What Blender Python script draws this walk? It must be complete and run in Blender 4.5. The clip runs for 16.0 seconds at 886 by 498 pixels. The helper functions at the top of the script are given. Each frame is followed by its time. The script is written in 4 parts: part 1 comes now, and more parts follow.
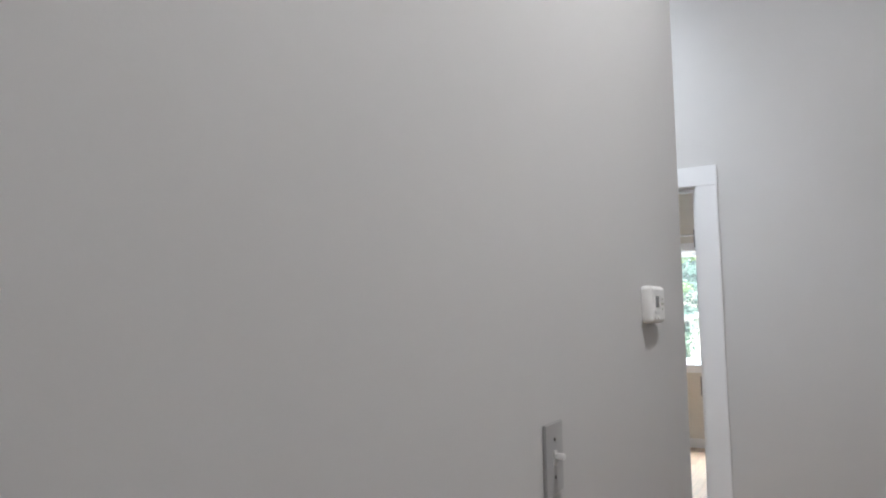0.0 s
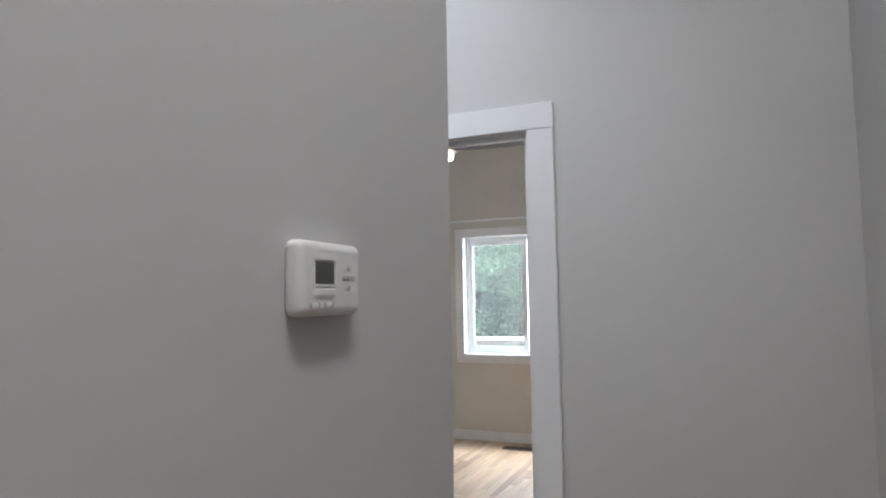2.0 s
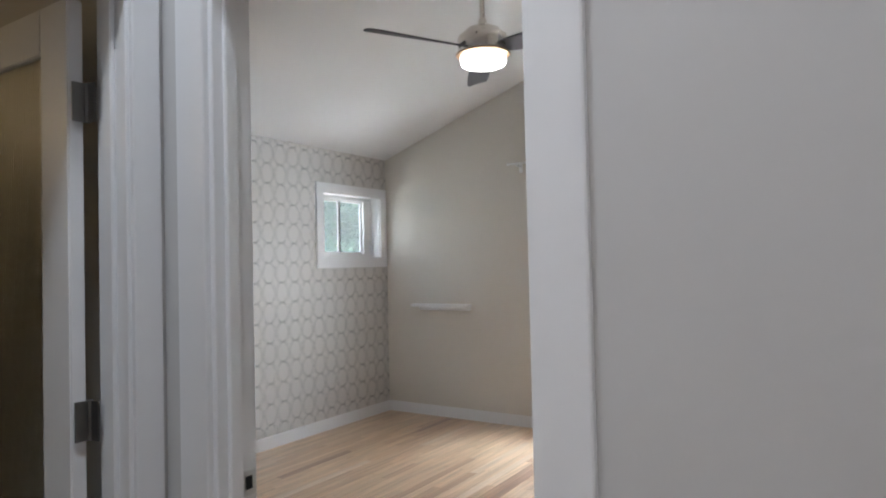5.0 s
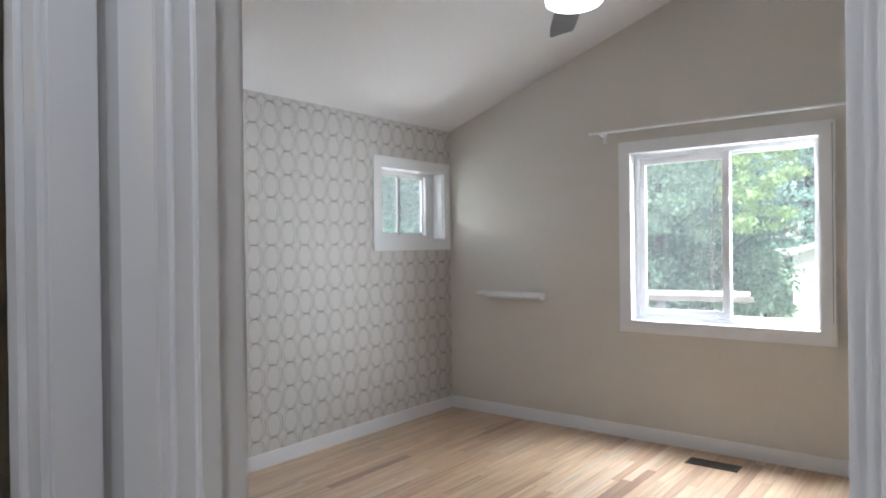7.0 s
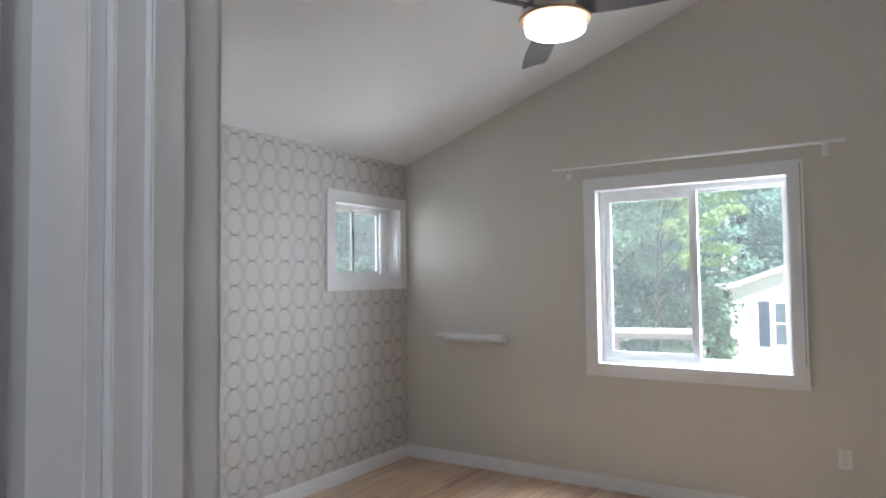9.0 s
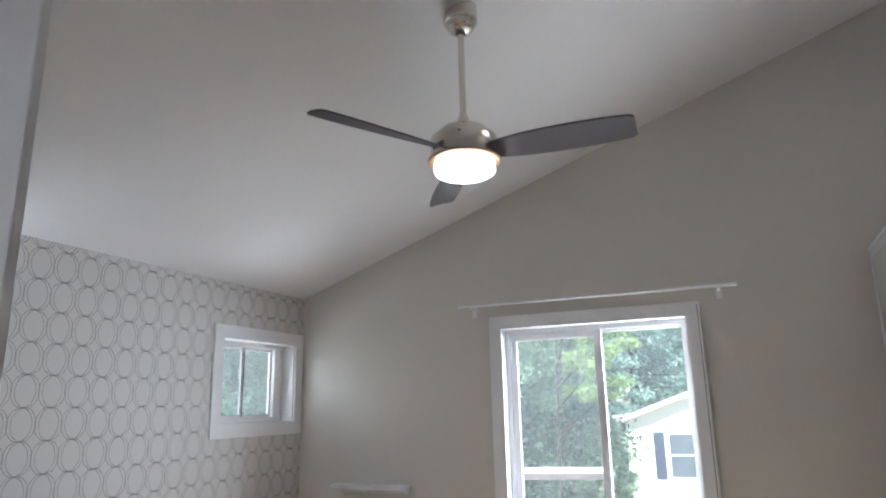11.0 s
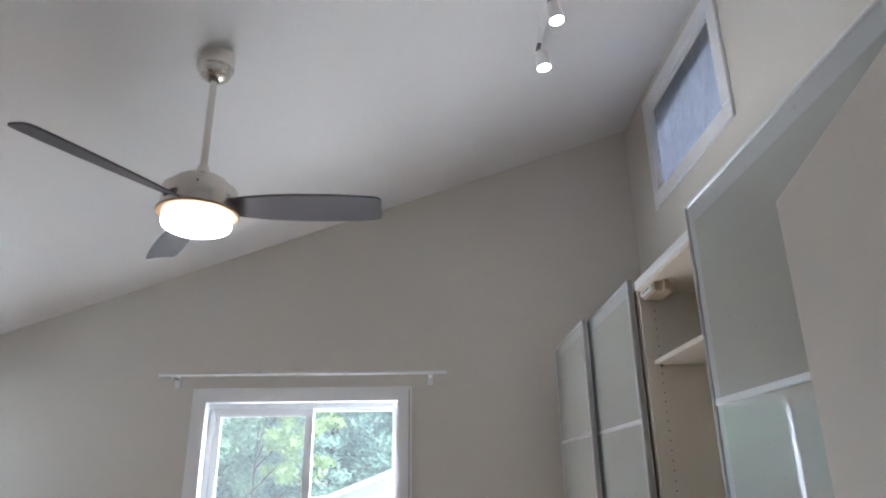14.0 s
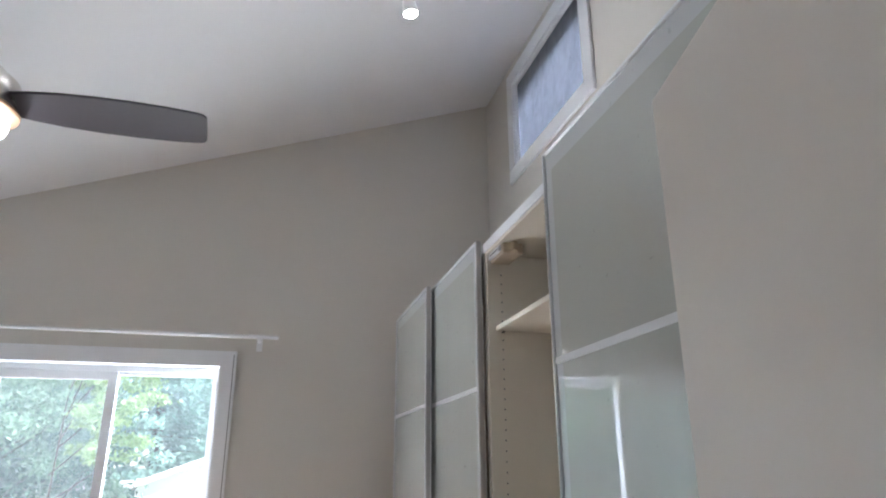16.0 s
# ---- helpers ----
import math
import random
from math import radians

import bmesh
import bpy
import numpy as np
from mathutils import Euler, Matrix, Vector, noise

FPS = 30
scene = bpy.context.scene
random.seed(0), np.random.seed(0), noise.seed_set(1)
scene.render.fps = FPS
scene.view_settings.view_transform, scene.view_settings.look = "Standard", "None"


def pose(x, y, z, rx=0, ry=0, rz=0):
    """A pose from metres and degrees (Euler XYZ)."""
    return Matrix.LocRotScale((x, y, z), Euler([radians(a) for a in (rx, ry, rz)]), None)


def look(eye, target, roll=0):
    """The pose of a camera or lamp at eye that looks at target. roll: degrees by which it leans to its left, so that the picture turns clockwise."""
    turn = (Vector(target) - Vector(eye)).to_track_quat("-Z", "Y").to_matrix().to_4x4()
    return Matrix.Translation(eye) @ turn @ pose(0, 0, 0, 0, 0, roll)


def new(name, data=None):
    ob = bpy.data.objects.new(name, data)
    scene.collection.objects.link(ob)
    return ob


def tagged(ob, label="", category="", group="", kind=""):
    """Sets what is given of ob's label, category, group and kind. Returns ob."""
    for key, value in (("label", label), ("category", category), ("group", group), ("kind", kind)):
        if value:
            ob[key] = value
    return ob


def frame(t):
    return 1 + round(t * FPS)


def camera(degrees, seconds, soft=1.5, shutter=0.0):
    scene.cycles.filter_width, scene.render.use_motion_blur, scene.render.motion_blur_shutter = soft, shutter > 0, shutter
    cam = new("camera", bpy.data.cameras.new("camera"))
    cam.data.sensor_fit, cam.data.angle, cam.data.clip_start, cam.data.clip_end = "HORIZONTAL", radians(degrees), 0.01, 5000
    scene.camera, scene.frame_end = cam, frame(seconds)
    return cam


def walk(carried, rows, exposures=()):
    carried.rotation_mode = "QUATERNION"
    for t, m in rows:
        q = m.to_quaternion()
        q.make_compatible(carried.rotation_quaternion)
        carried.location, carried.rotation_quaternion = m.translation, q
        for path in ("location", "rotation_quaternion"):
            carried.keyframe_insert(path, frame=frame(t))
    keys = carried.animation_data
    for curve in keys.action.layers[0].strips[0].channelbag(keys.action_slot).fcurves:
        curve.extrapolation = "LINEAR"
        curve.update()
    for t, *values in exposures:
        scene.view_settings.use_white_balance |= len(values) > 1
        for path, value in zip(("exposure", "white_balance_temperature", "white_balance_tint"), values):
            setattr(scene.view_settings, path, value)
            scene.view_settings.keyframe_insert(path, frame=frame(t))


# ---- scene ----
cam = camera(68.1, 16.0, soft=2.0)
PATH = [
    (0, (4.05, -7.459, 1.464), (3.038, -5.744, 1.654), -0.7),
    (0.5, (4.059, -7.218, 1.467), (3.183, -5.43, 1.66), -0.9),
    (1, (4.085, -6.98, 1.456), (3.289, -5.155, 1.649), -0.9),
    (1.5, (4.123, -6.707, 1.463), (3.359, -4.868, 1.647), -1.0),
    (2, (4.129, -6.438, 1.447), (3.36, -4.598, 1.598), -0.9),
    (2.5, (4.092, -6.146, 1.452), (3.33, -4.302, 1.586), -0.7),
    (2.8, (4.084, -5.985, 1.453), (3.326, -4.138, 1.582), -0.7),
    (3, (4.083, -5.896, 1.450), (3.331, -4.047, 1.575), -1.1),
    (3.5, (4.100, -5.672, 1.439), (3.339, -3.827, 1.561), -1.1),
    (4, (4.073, -5.467, 1.422), (3.21, -3.666, 1.522), -1.3),
    (6.5, (3.663, -4.689, 1.399), (2.428, -3.116, 1.395), -0.7),
    (7, (3.556, -4.62, 1.428), (2.318, -3.05, 1.418), -0.7),
    (7.5, (3.475, -4.605, 1.492), (2.237, -3.034, 1.468), -0.7),
    (8, (3.379, -4.598, 1.501), (2.216, -2.971, 1.478), -0.6),
    (8.5, (3.349, -4.543, 1.481), (2.221, -2.892, 1.479), -0.6),
    (9, (3.289, -4.479, 1.475), (2.198, -2.805, 1.565), -0.7),
    (11.5, (3.143, -4.302, 1.575), (2.461, -2.495, 2.094), -1.3),
    (12, (3.111, -4.285, 1.573), (2.562, -2.443, 2.124), -1.3),
    (12.5, (3.109, -4.276, 1.578), (2.717, -2.406, 2.169), -1.3),
    (13, (3.11, -4.272, 1.579), (2.88, -2.387, 2.207), -1.1),
    (13.5, (3.111, -4.265, 1.585), (3.023, -2.378, 2.241), -0.9),
    (14, (3.101, -4.254, 1.587), (3.135, -2.371, 2.258), -0.8),
    (14.5, (3.091, -4.241, 1.584), (3.241, -2.364, 2.258), -0.6),
    (15, (3.105, -4.197, 1.569), (3.368, -2.332, 2.243), -0.5),
    (15.5, (3.141, -4.11, 1.55), (3.49, -2.26, 2.224), -0.3),
    (16, (3.182, -3.981, 1.527), (3.652, -2.143, 2.16), -0.2),
]
EXPOSURE = [(0.0, 1.82, 6320, 10), (2.0, 1.39, 6330, 10), (4.0, 1.44, 6340, 11), (6.5, 1.46, 6330, 12), (8.5, 1.29, 6260, 13), (11.5, 1.28, 6090, 13), (13.0, 1.38, 6000, 13), (16.0, 1.73, 5960, 13)]
walk(cam, [(t, look(eye, target, roll)) for t, eye, target, roll in PATH], EXPOSURE)

# ---- world, sun, large lights ----
SUN_ELEVATION, SUN_AZIMUTH = radians(52), radians(166)  # azimuth clockwise from +y
world = bpy.data.worlds.new("sky")
scene.world = world
world.use_nodes = True
wn = world.node_tree.nodes
sky = wn.new("ShaderNodeTexSky")
sky.sky_type = "NISHITA"
sky.sun_disc = False
sky.sun_elevation, sky.sun_rotation = SUN_ELEVATION, SUN_AZIMUTH
wn["Background"].inputs[1].default_value = 0.15
world.node_tree.links.new(sky.outputs[0], wn["Background"].inputs[0])

sun = new("sun", bpy.data.lights.new("sun", "SUN"))
sun.data.energy, sun.data.angle, sun.data.color = 4.3, radians(0.5), (1, 0.95, 0.87)
ce = math.cos(SUN_ELEVATION)
sun_from = Vector((math.sin(SUN_AZIMUTH) * ce, math.cos(SUN_AZIMUTH) * ce, math.sin(SUN_ELEVATION)))
sun.matrix_world = look((0, 0, 30), Vector((0, 0, 30)) - sun_from)


def daylight(name, eye, target, w, h, watts, colour):
    lamp = new(name, bpy.data.lights.new(name, "AREA"))
    lamp.data.shape, lamp.data.size, lamp.data.size_y = "RECTANGLE", w, h
    lamp.data.energy, lamp.data.color = watts, colour
    lamp.matrix_world = look(eye, target)
    return lamp


SKY_BLUE = (0.86, 0.94, 1.0)
daylight("window_daylight", (2.27, 0.95, 3.25), (2.27, -0.35, 0.7), 1.7, 1.1, 172, (0.82, 0.92, 1.0))
daylight("window_ground_light", (0.05, 1.9, -0.75), (3.2, -1.0, 2.6), 4.5, 1.9, 215, (0.95, 0.97, 0.97))
# west and side lamps: hidden fills added for wardrobes and papered wall
daylight("window_west_fill", (0.1, 1.5, 3.3), (3.4, -1.2, 0.6), 1.8, 1.3, 95, (0.9, 0.95, 1.0))
daylight("window_side_fill", (4.35, 1.35, 1.5), (1.6, -1.3, 1.25), 1.6, 1.6, 72, (0.88, 0.95, 1.0))
daylight("small_window_daylight", (-0.95, -2.2, 1.9), (0.05, -0.3, 1.8), 2.4, 2.2, 40, SKY_BLUE)
daylight("high_window_daylight", (5.1, -1.03, 4.5), (4.3, -1.03, 3.2), 0.9, 0.5, 210, SKY_BLUE)
# narrow fill under the assumed skylight, aimed at the bathroom door's wall
daylight("skylight_fill", (3.2, -5.0, 3.57), (2.5, -4.7, 1.0), 0.5, 0.22, 4.4, (0.87, 0.94, 1.0)).data.spread = radians(105)
# fill lamp for the hall, set in a window that is made up
daylight("hall_fill_light", (4.54, -6.45, 3.57), (3.8, -6.2, 0.3), 0.88, 0.5, 17.5, (1.0, 0.985, 0.965))


# ---- materials ----
def material(name, colour, rough=0.5, metal=0.0, vary=0.06, scale=3.0, grain=180.0, bump=0.04, coat=0.0, stretch=None):
    m = bpy.data.materials.new(name)
    m.use_nodes = True
    n, l = m.node_tree.nodes, m.node_tree.links
    b = n["Principled BSDF"]
    b.inputs["Roughness"].default_value, b.inputs["Metallic"].default_value = rough, metal
    b.inputs["Coat Weight"].default_value = coat
    b.inputs["Coat Roughness"].default_value = 0.08
    co = n.new("ShaderNodeTexCoord")
    src = co.outputs["Object"]
    if stretch:
        mp = n.new("ShaderNodeMapping")
        mp.inputs["Scale"].default_value = stretch
        l.new(src, mp.inputs[0])
        src = mp.outputs[0]
    big, fine = n.new("ShaderNodeTexNoise"), n.new("ShaderNodeTexNoise")
    big.inputs["Scale"].default_value, fine.inputs["Scale"].default_value = scale, grain
    big.inputs["Detail"].default_value, fine.inputs["Detail"].default_value = 5, 3
    l.new(src, big.inputs["Vector"]), l.new(src, fine.inputs["Vector"])
    mix = n.new("ShaderNodeMixRGB")
    mix.blend_type = "MIX"
    mix.inputs[1].default_value = (*[c * (1 - vary) for c in colour], 1)
    mix.inputs[2].default_value = (*[min(1, c * (1 + vary)) for c in colour], 1)
    l.new(big.outputs["Fac"], mix.inputs[0])
    l.new(mix.outputs[0], b.inputs["Base Color"])
    ramp = n.new("ShaderNodeMapRange")
    ramp.inputs["To Min"].default_value, ramp.inputs["To Max"].default_value = max(0, rough - 0.06), min(1, rough + 0.06)
    l.new(fine.outputs["Fac"], ramp.inputs["Value"])
    l.new(ramp.outputs[0], b.inputs["Roughness"])
    bp = n.new("ShaderNodeBump")
    bp.inputs["Strength"].default_value, bp.inputs["Distance"].default_value = bump, 0.002
    l.new(fine.outputs["Fac"], bp.inputs["Height"])
    l.new(bp.outputs[0], b.inputs["Normal"])
    return m


def glow(name, colour, strength):
    m = bpy.data.materials.new(name)
    m.use_nodes = True
    b = m.node_tree.nodes["Principled BSDF"]
    b.inputs["Base Color"].default_value = (0.9, 0.9, 0.88, 1)
    b.inputs["Emission Color"].default_value = (*colour, 1)
    b.inputs["Emission Strength"].default_value = strength
    return m


def clear_glass(name, tint=(1, 1, 1), rough=0.0):
    m = bpy.data.materials.new(name)
    m.use_nodes = True
    b = m.node_tree.nodes["Principled BSDF"]
    b.inputs["Base Color"].default_value = (*tint, 1)
    b.inputs["Transmission Weight"].default_value = 1.0
    b.inputs["Roughness"].default_value = rough
    b.inputs["IOR"].default_value = 1.45
    return m


GREIGE = material("greige_wall_paint", (0.65, 0.617, 0.565), 0.75, vary=0.03, scale=1.5, grain=260, bump=0.05)
HALL = material("pale_grey_wall_paint", (0.60, 0.593, 0.592), 0.7, vary=0.03, scale=1.2, grain=260, bump=0.05)
CEIL = material("white_ceiling_paint", (0.80, 0.80, 0.81), 0.85, vary=0.025, scale=1.3, grain=220, bump=0.08)
TRIM = material("white_trim_paint", (0.82, 0.825, 0.845), 0.38, vary=0.02, scale=4, grain=90, bump=0.03)
DOOR = material("off_white_door_paint", (0.70, 0.66, 0.60), 0.5, vary=0.03, scale=2, grain=150, bump=0.04)
VINYL = material("white_vinyl", (0.82, 0.83, 0.84), 0.3, vary=0.02, scale=5, grain=60, bump=0.01)
NICKEL = material("brushed_nickel", (0.72, 0.68, 0.63), 0.2, 1.0, vary=0.05, scale=6, grain=300, bump=0.06, stretch=(1, 1, 14))
STEEL = material("dull_steel", (0.22, 0.215, 0.21), 0.42, 1.0, vary=0.1, scale=30, grain=300)
BLADE = material("dark_grey_blade", (0.105, 0.097, 0.112), 0.62, 0.0, vary=0.08, scale=5, grain=120)
ALU = material("satin_aluminium", (0.72, 0.73, 0.74), 0.35, 0.85, vary=0.03, scale=6, grain=200)
SEAL_SHADE = material("grey_brush_seal_and_shade", (0.42, 0.40, 0.39), 0.7)
# dark grey for gaskets and for shade painted into gaps and holes
GASKET_SHADE = material("dark_gasket_and_shade", (0.16, 0.155, 0.15), 0.6)
CREAM = material("cream_laminate", (0.84, 0.785, 0.685), 0.5, vary=0.03, scale=3, grain=150)
WOODBLOCK = material("pale_wood_block", (0.52, 0.42, 0.30), 0.55, vary=0.12, scale=8, grain=60, stretch=(6, 1, 1))
PLASTIC = material("white_plastic", (0.80, 0.795, 0.785), 0.4, vary=0.02, scale=10, grain=120)
LCD = material("dark_lcd", (0.10, 0.105, 0.10), 0.15, vary=0.05)
PRINT = material("grey_print", (0.30, 0.30, 0.29), 0.5)
BRONZE = material("brown_metal_register", (0.06, 0.05, 0.045), 0.45, 0.6, vary=0.15, scale=20)
# flat black that stands in for the dark inside recesses
BLACK = material("black_hole_shade", (0.01, 0.01, 0.01), 0.9)
BATH = material("bath_wall_paint", (0.46, 0.42, 0.35), 0.6, vary=0.05)
GLASS = clear_glass("window_glass", (0.98, 1, 0.99))


def hazed(m, share):
    """Mixes a thin, uneven pale veil into a clear pane to paint in haze."""
    n, l = m.node_tree.nodes, m.node_tree.links
    veil, mix, tex, rng = n.new("ShaderNodeBsdfTranslucent"), n.new("ShaderNodeMixShader"), n.new("ShaderNodeTexNoise"), n.new("ShaderNodeMapRange")
    veil.inputs[0].default_value = (0.75, 0.80, 0.82, 1)
    tex.inputs["Scale"].default_value, tex.inputs["Detail"].default_value = 4.0, 6
    rng.inputs["To Min"].default_value, rng.inputs["To Max"].default_value = share * 0.7, share * 1.3
    l.new(tex.outputs["Fac"], rng.inputs["Value"]), l.new(rng.outputs[0], mix.inputs[0])
    l.new(n["Principled BSDF"].outputs[0], mix.inputs[1]), l.new(veil.outputs[0], mix.inputs[2])
    l.new(mix.outputs[0], n["Material Output"].inputs[0])


HAZY = clear_glass("hazy_window_glass", (0.97, 1, 0.99))
hazed(GLASS, 0.015)
hazed(HAZY, 0.10)
LAMP = glow("lamp_bowl", (1.0, 0.975, 0.95), 4.0)
BULB = glow("spot_bulb", (1.0, 0.96, 0.91), 45.0)


def frosted_panel(name, colour):
    m = material(name, colour, 0.30, vary=0.04, scale=1.2, grain=40, bump=0.0, coat=1.0)
    b = m.node_tree.nodes["Principled BSDF"]
    b.inputs["Coat Roughness"].default_value = 0.015
    b.inputs["Coat IOR"].default_value = 1.75
    return m


FROST = frosted_panel("frosted_glass_panel", (0.43, 0.445, 0.405))
EDGE = frosted_panel("etched_glass_border", (0.53, 0.57, 0.575))


def wallpaper():
    """Off-white paper printed with rows of paired, upright thin grey rings."""
    m = material("ring_wallpaper", (0.62, 0.602, 0.585), 0.7, vary=0.02, scale=2, grain=200, bump=0.04)
    n, l = m.node_tree.nodes, m.node_tree.links
    b = n["Principled BSDF"]
    paper = b.inputs["Base Color"].links[0].from_socket
    co, sep = n.new("ShaderNodeTexCoord"), n.new("ShaderNodeSeparateXYZ")
    l.new(co.outputs["Object"], sep.inputs[0])

    def maths(op, a, c=None):
        nd = n.new("ShaderNodeMath")
        nd.operation = op
        for i, v in enumerate((a, c)):
            if v is None:
                continue
            if isinstance(v, (int, float)):
                nd.inputs[i].default_value = v
            else:
                l.new(v, nd.inputs[i])
        return nd.outputs[0]

    PY, PZ, OFF, HALF = 0.1386, 0.158, 0.0100, 0.0622
    R = PZ / 2 - 0.0004
    z = maths("SUBTRACT", maths("MULTIPLY", maths("FRACT", maths("DIVIDE", maths("ADD", sep.outputs[2], 10 * PZ - 0.023), PZ)), PZ), PZ / 2)
    z2 = maths("MULTIPLY", z, z)
    ink = None
    for shift in (OFF, -OFF):
        base = maths("ADD", sep.outputs[1], 100 * PY + 0.0597 + shift)
        y = maths("MULTIPLY", maths("SUBTRACT", maths("FRACT", maths("DIVIDE", base, PY)), 0.5), PY * R / HALF)
        r = maths("SQRT", maths("ADD", maths("MULTIPLY", y, y), z2))
        line = maths("LESS_THAN", maths("ABSOLUTE", maths("SUBTRACT", r, R)), 0.0014)
        ink = line if ink is None else maths("MAXIMUM", ink, line)
    mix = n.new("ShaderNodeMixRGB")
    l.new(maths("MULTIPLY", ink, 0.94), mix.inputs[0])
    l.new(paper, mix.inputs[1])
    mix.inputs[2].default_value = (0.11, 0.115, 0.12, 1)
    l.new(mix.outputs[0], b.inputs["Base Color"])
    return m


PAPER = wallpaper()


def plank_wood():
    """Natural oak strip: tone set board by board, grain along the board."""
    m = bpy.data.materials.new("oak_strip")
    m.use_nodes = True
    n, l = m.node_tree.nodes, m.node_tree.links
    b = n["Principled BSDF"]
    info, co = n.new("ShaderNodeObjectInfo"), n.new("ShaderNodeNewGeometry")
    isl = n.new("ShaderNodeMath")
    isl.operation = "ADD"
    l.new(info.outputs["Random"], isl.inputs[0])
    l.new(co.outputs["Random Per Island"], isl.inputs[1])
    fr = n.new("ShaderNodeMath")
    fr.operation = "FRACT"
    l.new(isl.outputs[0], fr.inputs[0])
    ramp = n.new("ShaderNodeValToRGB")
    e = ramp.color_ramp.elements
    e[0].position, e[0].color = 0.0, (0.30, 0.15, 0.08, 1)
    e[1].position, e[1].color = 1.0, (0.68, 0.53, 0.41, 1)
    for p, c in ((0.06, (0.40, 0.215, 0.115, 1)), (0.16, (0.52, 0.32, 0.185, 1)), (0.45, (0.60, 0.40, 0.245, 1)), (0.9, (0.66, 0.465, 0.305, 1))):
        k = e.new(p)
        k.color = c
    l.new(fr.outputs[0], ramp.inputs[0])
    mp, shift = n.new("ShaderNodeMapping"), n.new("ShaderNodeCombineXYZ")
    mp.inputs["Scale"].default_value = (42, 1.7, 42)
    mul = n.new("ShaderNodeMath")
    mul.operation, mul.inputs[1].default_value = "MULTIPLY", 53.0
    l.new(fr.outputs[0], mul.inputs[0])
    l.new(mul.outputs[0], shift.inputs[0]), l.new(mul.outputs[0], shift.inputs[1])
    add = n.new("ShaderNodeVectorMath")
    l.new(co.outputs["Position"], add.inputs[0]), l.new(shift.outputs[0], add.inputs[1])
    l.new(add.outputs[0], mp.inputs[0])
    grain = n.new("ShaderNodeTexNoise")
    grain.inputs["Scale"].default_value, grain.inputs["Detail"].default_value, grain.inputs["Distortion"].default_value = 1.0, 6, 0.7
    l.new(mp.outputs[0], grain.inputs["Vector"])
    tone = n.new("ShaderNodeMapRange")
    tone.inputs["From Min"].default_value, tone.inputs["From Max"].default_value = 0.25, 0.75
    tone.inputs["To Min"].default_value, tone.inputs["To Max"].default_value = 0.56, 1.2
    l.new(grain.outputs["Fac"], tone.inputs["Value"])
    mix = n.new("ShaderNodeMixRGB")
    mix.blend_type, mix.inputs[0].default_value = "MULTIPLY", 1.0
    l.new(ramp.outputs[0], mix.inputs[1]), l.new(tone.outputs[0], mix.inputs[2])
    l.new(mix.outputs[0], b.inputs["Base Color"])
    b.inputs["Roughness"].default_value = 0.4
    b.inputs["Coat Weight"].default_value, b.inputs["Coat Roughness"].default_value = 1.0, 0.40
    bp = n.new("ShaderNodeBump")
    bp.inputs["Strength"].default_value, bp.inputs["Distance"].default_value = 0.05, 0.002
    l.new(grain.outputs["Fac"], bp.inputs["Height"])
    l.new(bp.outputs[0], b.inputs["Normal"])
    return m


OAK = plank_wood()


def leaf_material(name, dark, light):
    m = bpy.data.materials.new(name)
    m.use_nodes = True
    n, l = m.node_tree.nodes, m.node_tree.links
    b = n["Principled BSDF"]
    g, ramp = n.new("ShaderNodeNewGeometry"), n.new("ShaderNodeValToRGB")
    ramp.color_ramp.elements[0].color, ramp.color_ramp.elements[1].color = (*dark, 1), (*light, 1)
    l.new(g.outputs["Random Per Island"], ramp.inputs[0])
    l.new(ramp.outputs[0], b.inputs["Base Color"])
    b.inputs["Roughness"].default_value = 0.55
    tr, mix = n.new("ShaderNodeBsdfTranslucent"), n.new("ShaderNodeMixShader")
    l.new(ramp.outputs[0], tr.inputs[0])
    mix.inputs[0].default_value = 0.35
    l.new(b.outputs[0], mix.inputs[1]), l.new(tr.outputs[0], mix.inputs[2])
    l.new(mix.outputs[0], n["Material Output"].inputs[0])
    return m


LEAF = leaf_material("broad_leaves", (0.06, 0.13, 0.09), (0.17, 0.29, 0.20))
YOUNG = leaf_material("yellow_green_leaves", (0.21, 0.35, 0.13), (0.42, 0.55, 0.25))
MIDLEAF = leaf_material("mid_green_leaves", (0.11, 0.21, 0.14), (0.28, 0.43, 0.28))
SHRUB = leaf_material("pale_green_leaves", (0.22, 0.34, 0.22), (0.48, 0.59, 0.43))
NEEDLE = leaf_material("conifer_sprays", (0.15, 0.29, 0.23), (0.34, 0.50, 0.42))
BARK = material("bark", (0.06, 0.048, 0.038), 0.9, vary=0.3, scale=6, grain=40, bump=0.5)
SIDING = material("white_siding", (0.78, 0.77, 0.73), 0.6, vary=0.03, scale=2, grain=60)
ROOF = material("pale_shingles", (0.55, 0.54, 0.52), 0.8, vary=0.1, scale=8, grain=60)
NAVY = material("navy_shutter", (0.045, 0.065, 0.11), 0.5)
LAWN = material("lawn_and_gravel", (0.22, 0.24, 0.13), 0.95, vary=0.4, scale=0.5, grain=30, bump=0.5)
# deck wood darkened so its colour holds the fascia's shade
DECK = material("shaded_deck_wood", (0.07, 0.06, 0.055), 0.8, vary=0.15, scale=4, grain=60)


# ---- mesh helpers ----
def box(bm, x0, x1, y0, y1, z0, z1):
    v = [bm.verts.new((x, y, z)) for z in (z0, z1) for x, y in ((x0, y0), (x1, y0), (x1, y1), (x0, y1))]
    for f in ((3, 2, 1, 0), (4, 5, 6, 7), (0, 1, 5, 4), (1, 2, 6, 5), (2, 3, 7, 6), (3, 0, 4, 7)):
        bm.faces.new([v[i] for i in f])
    return v


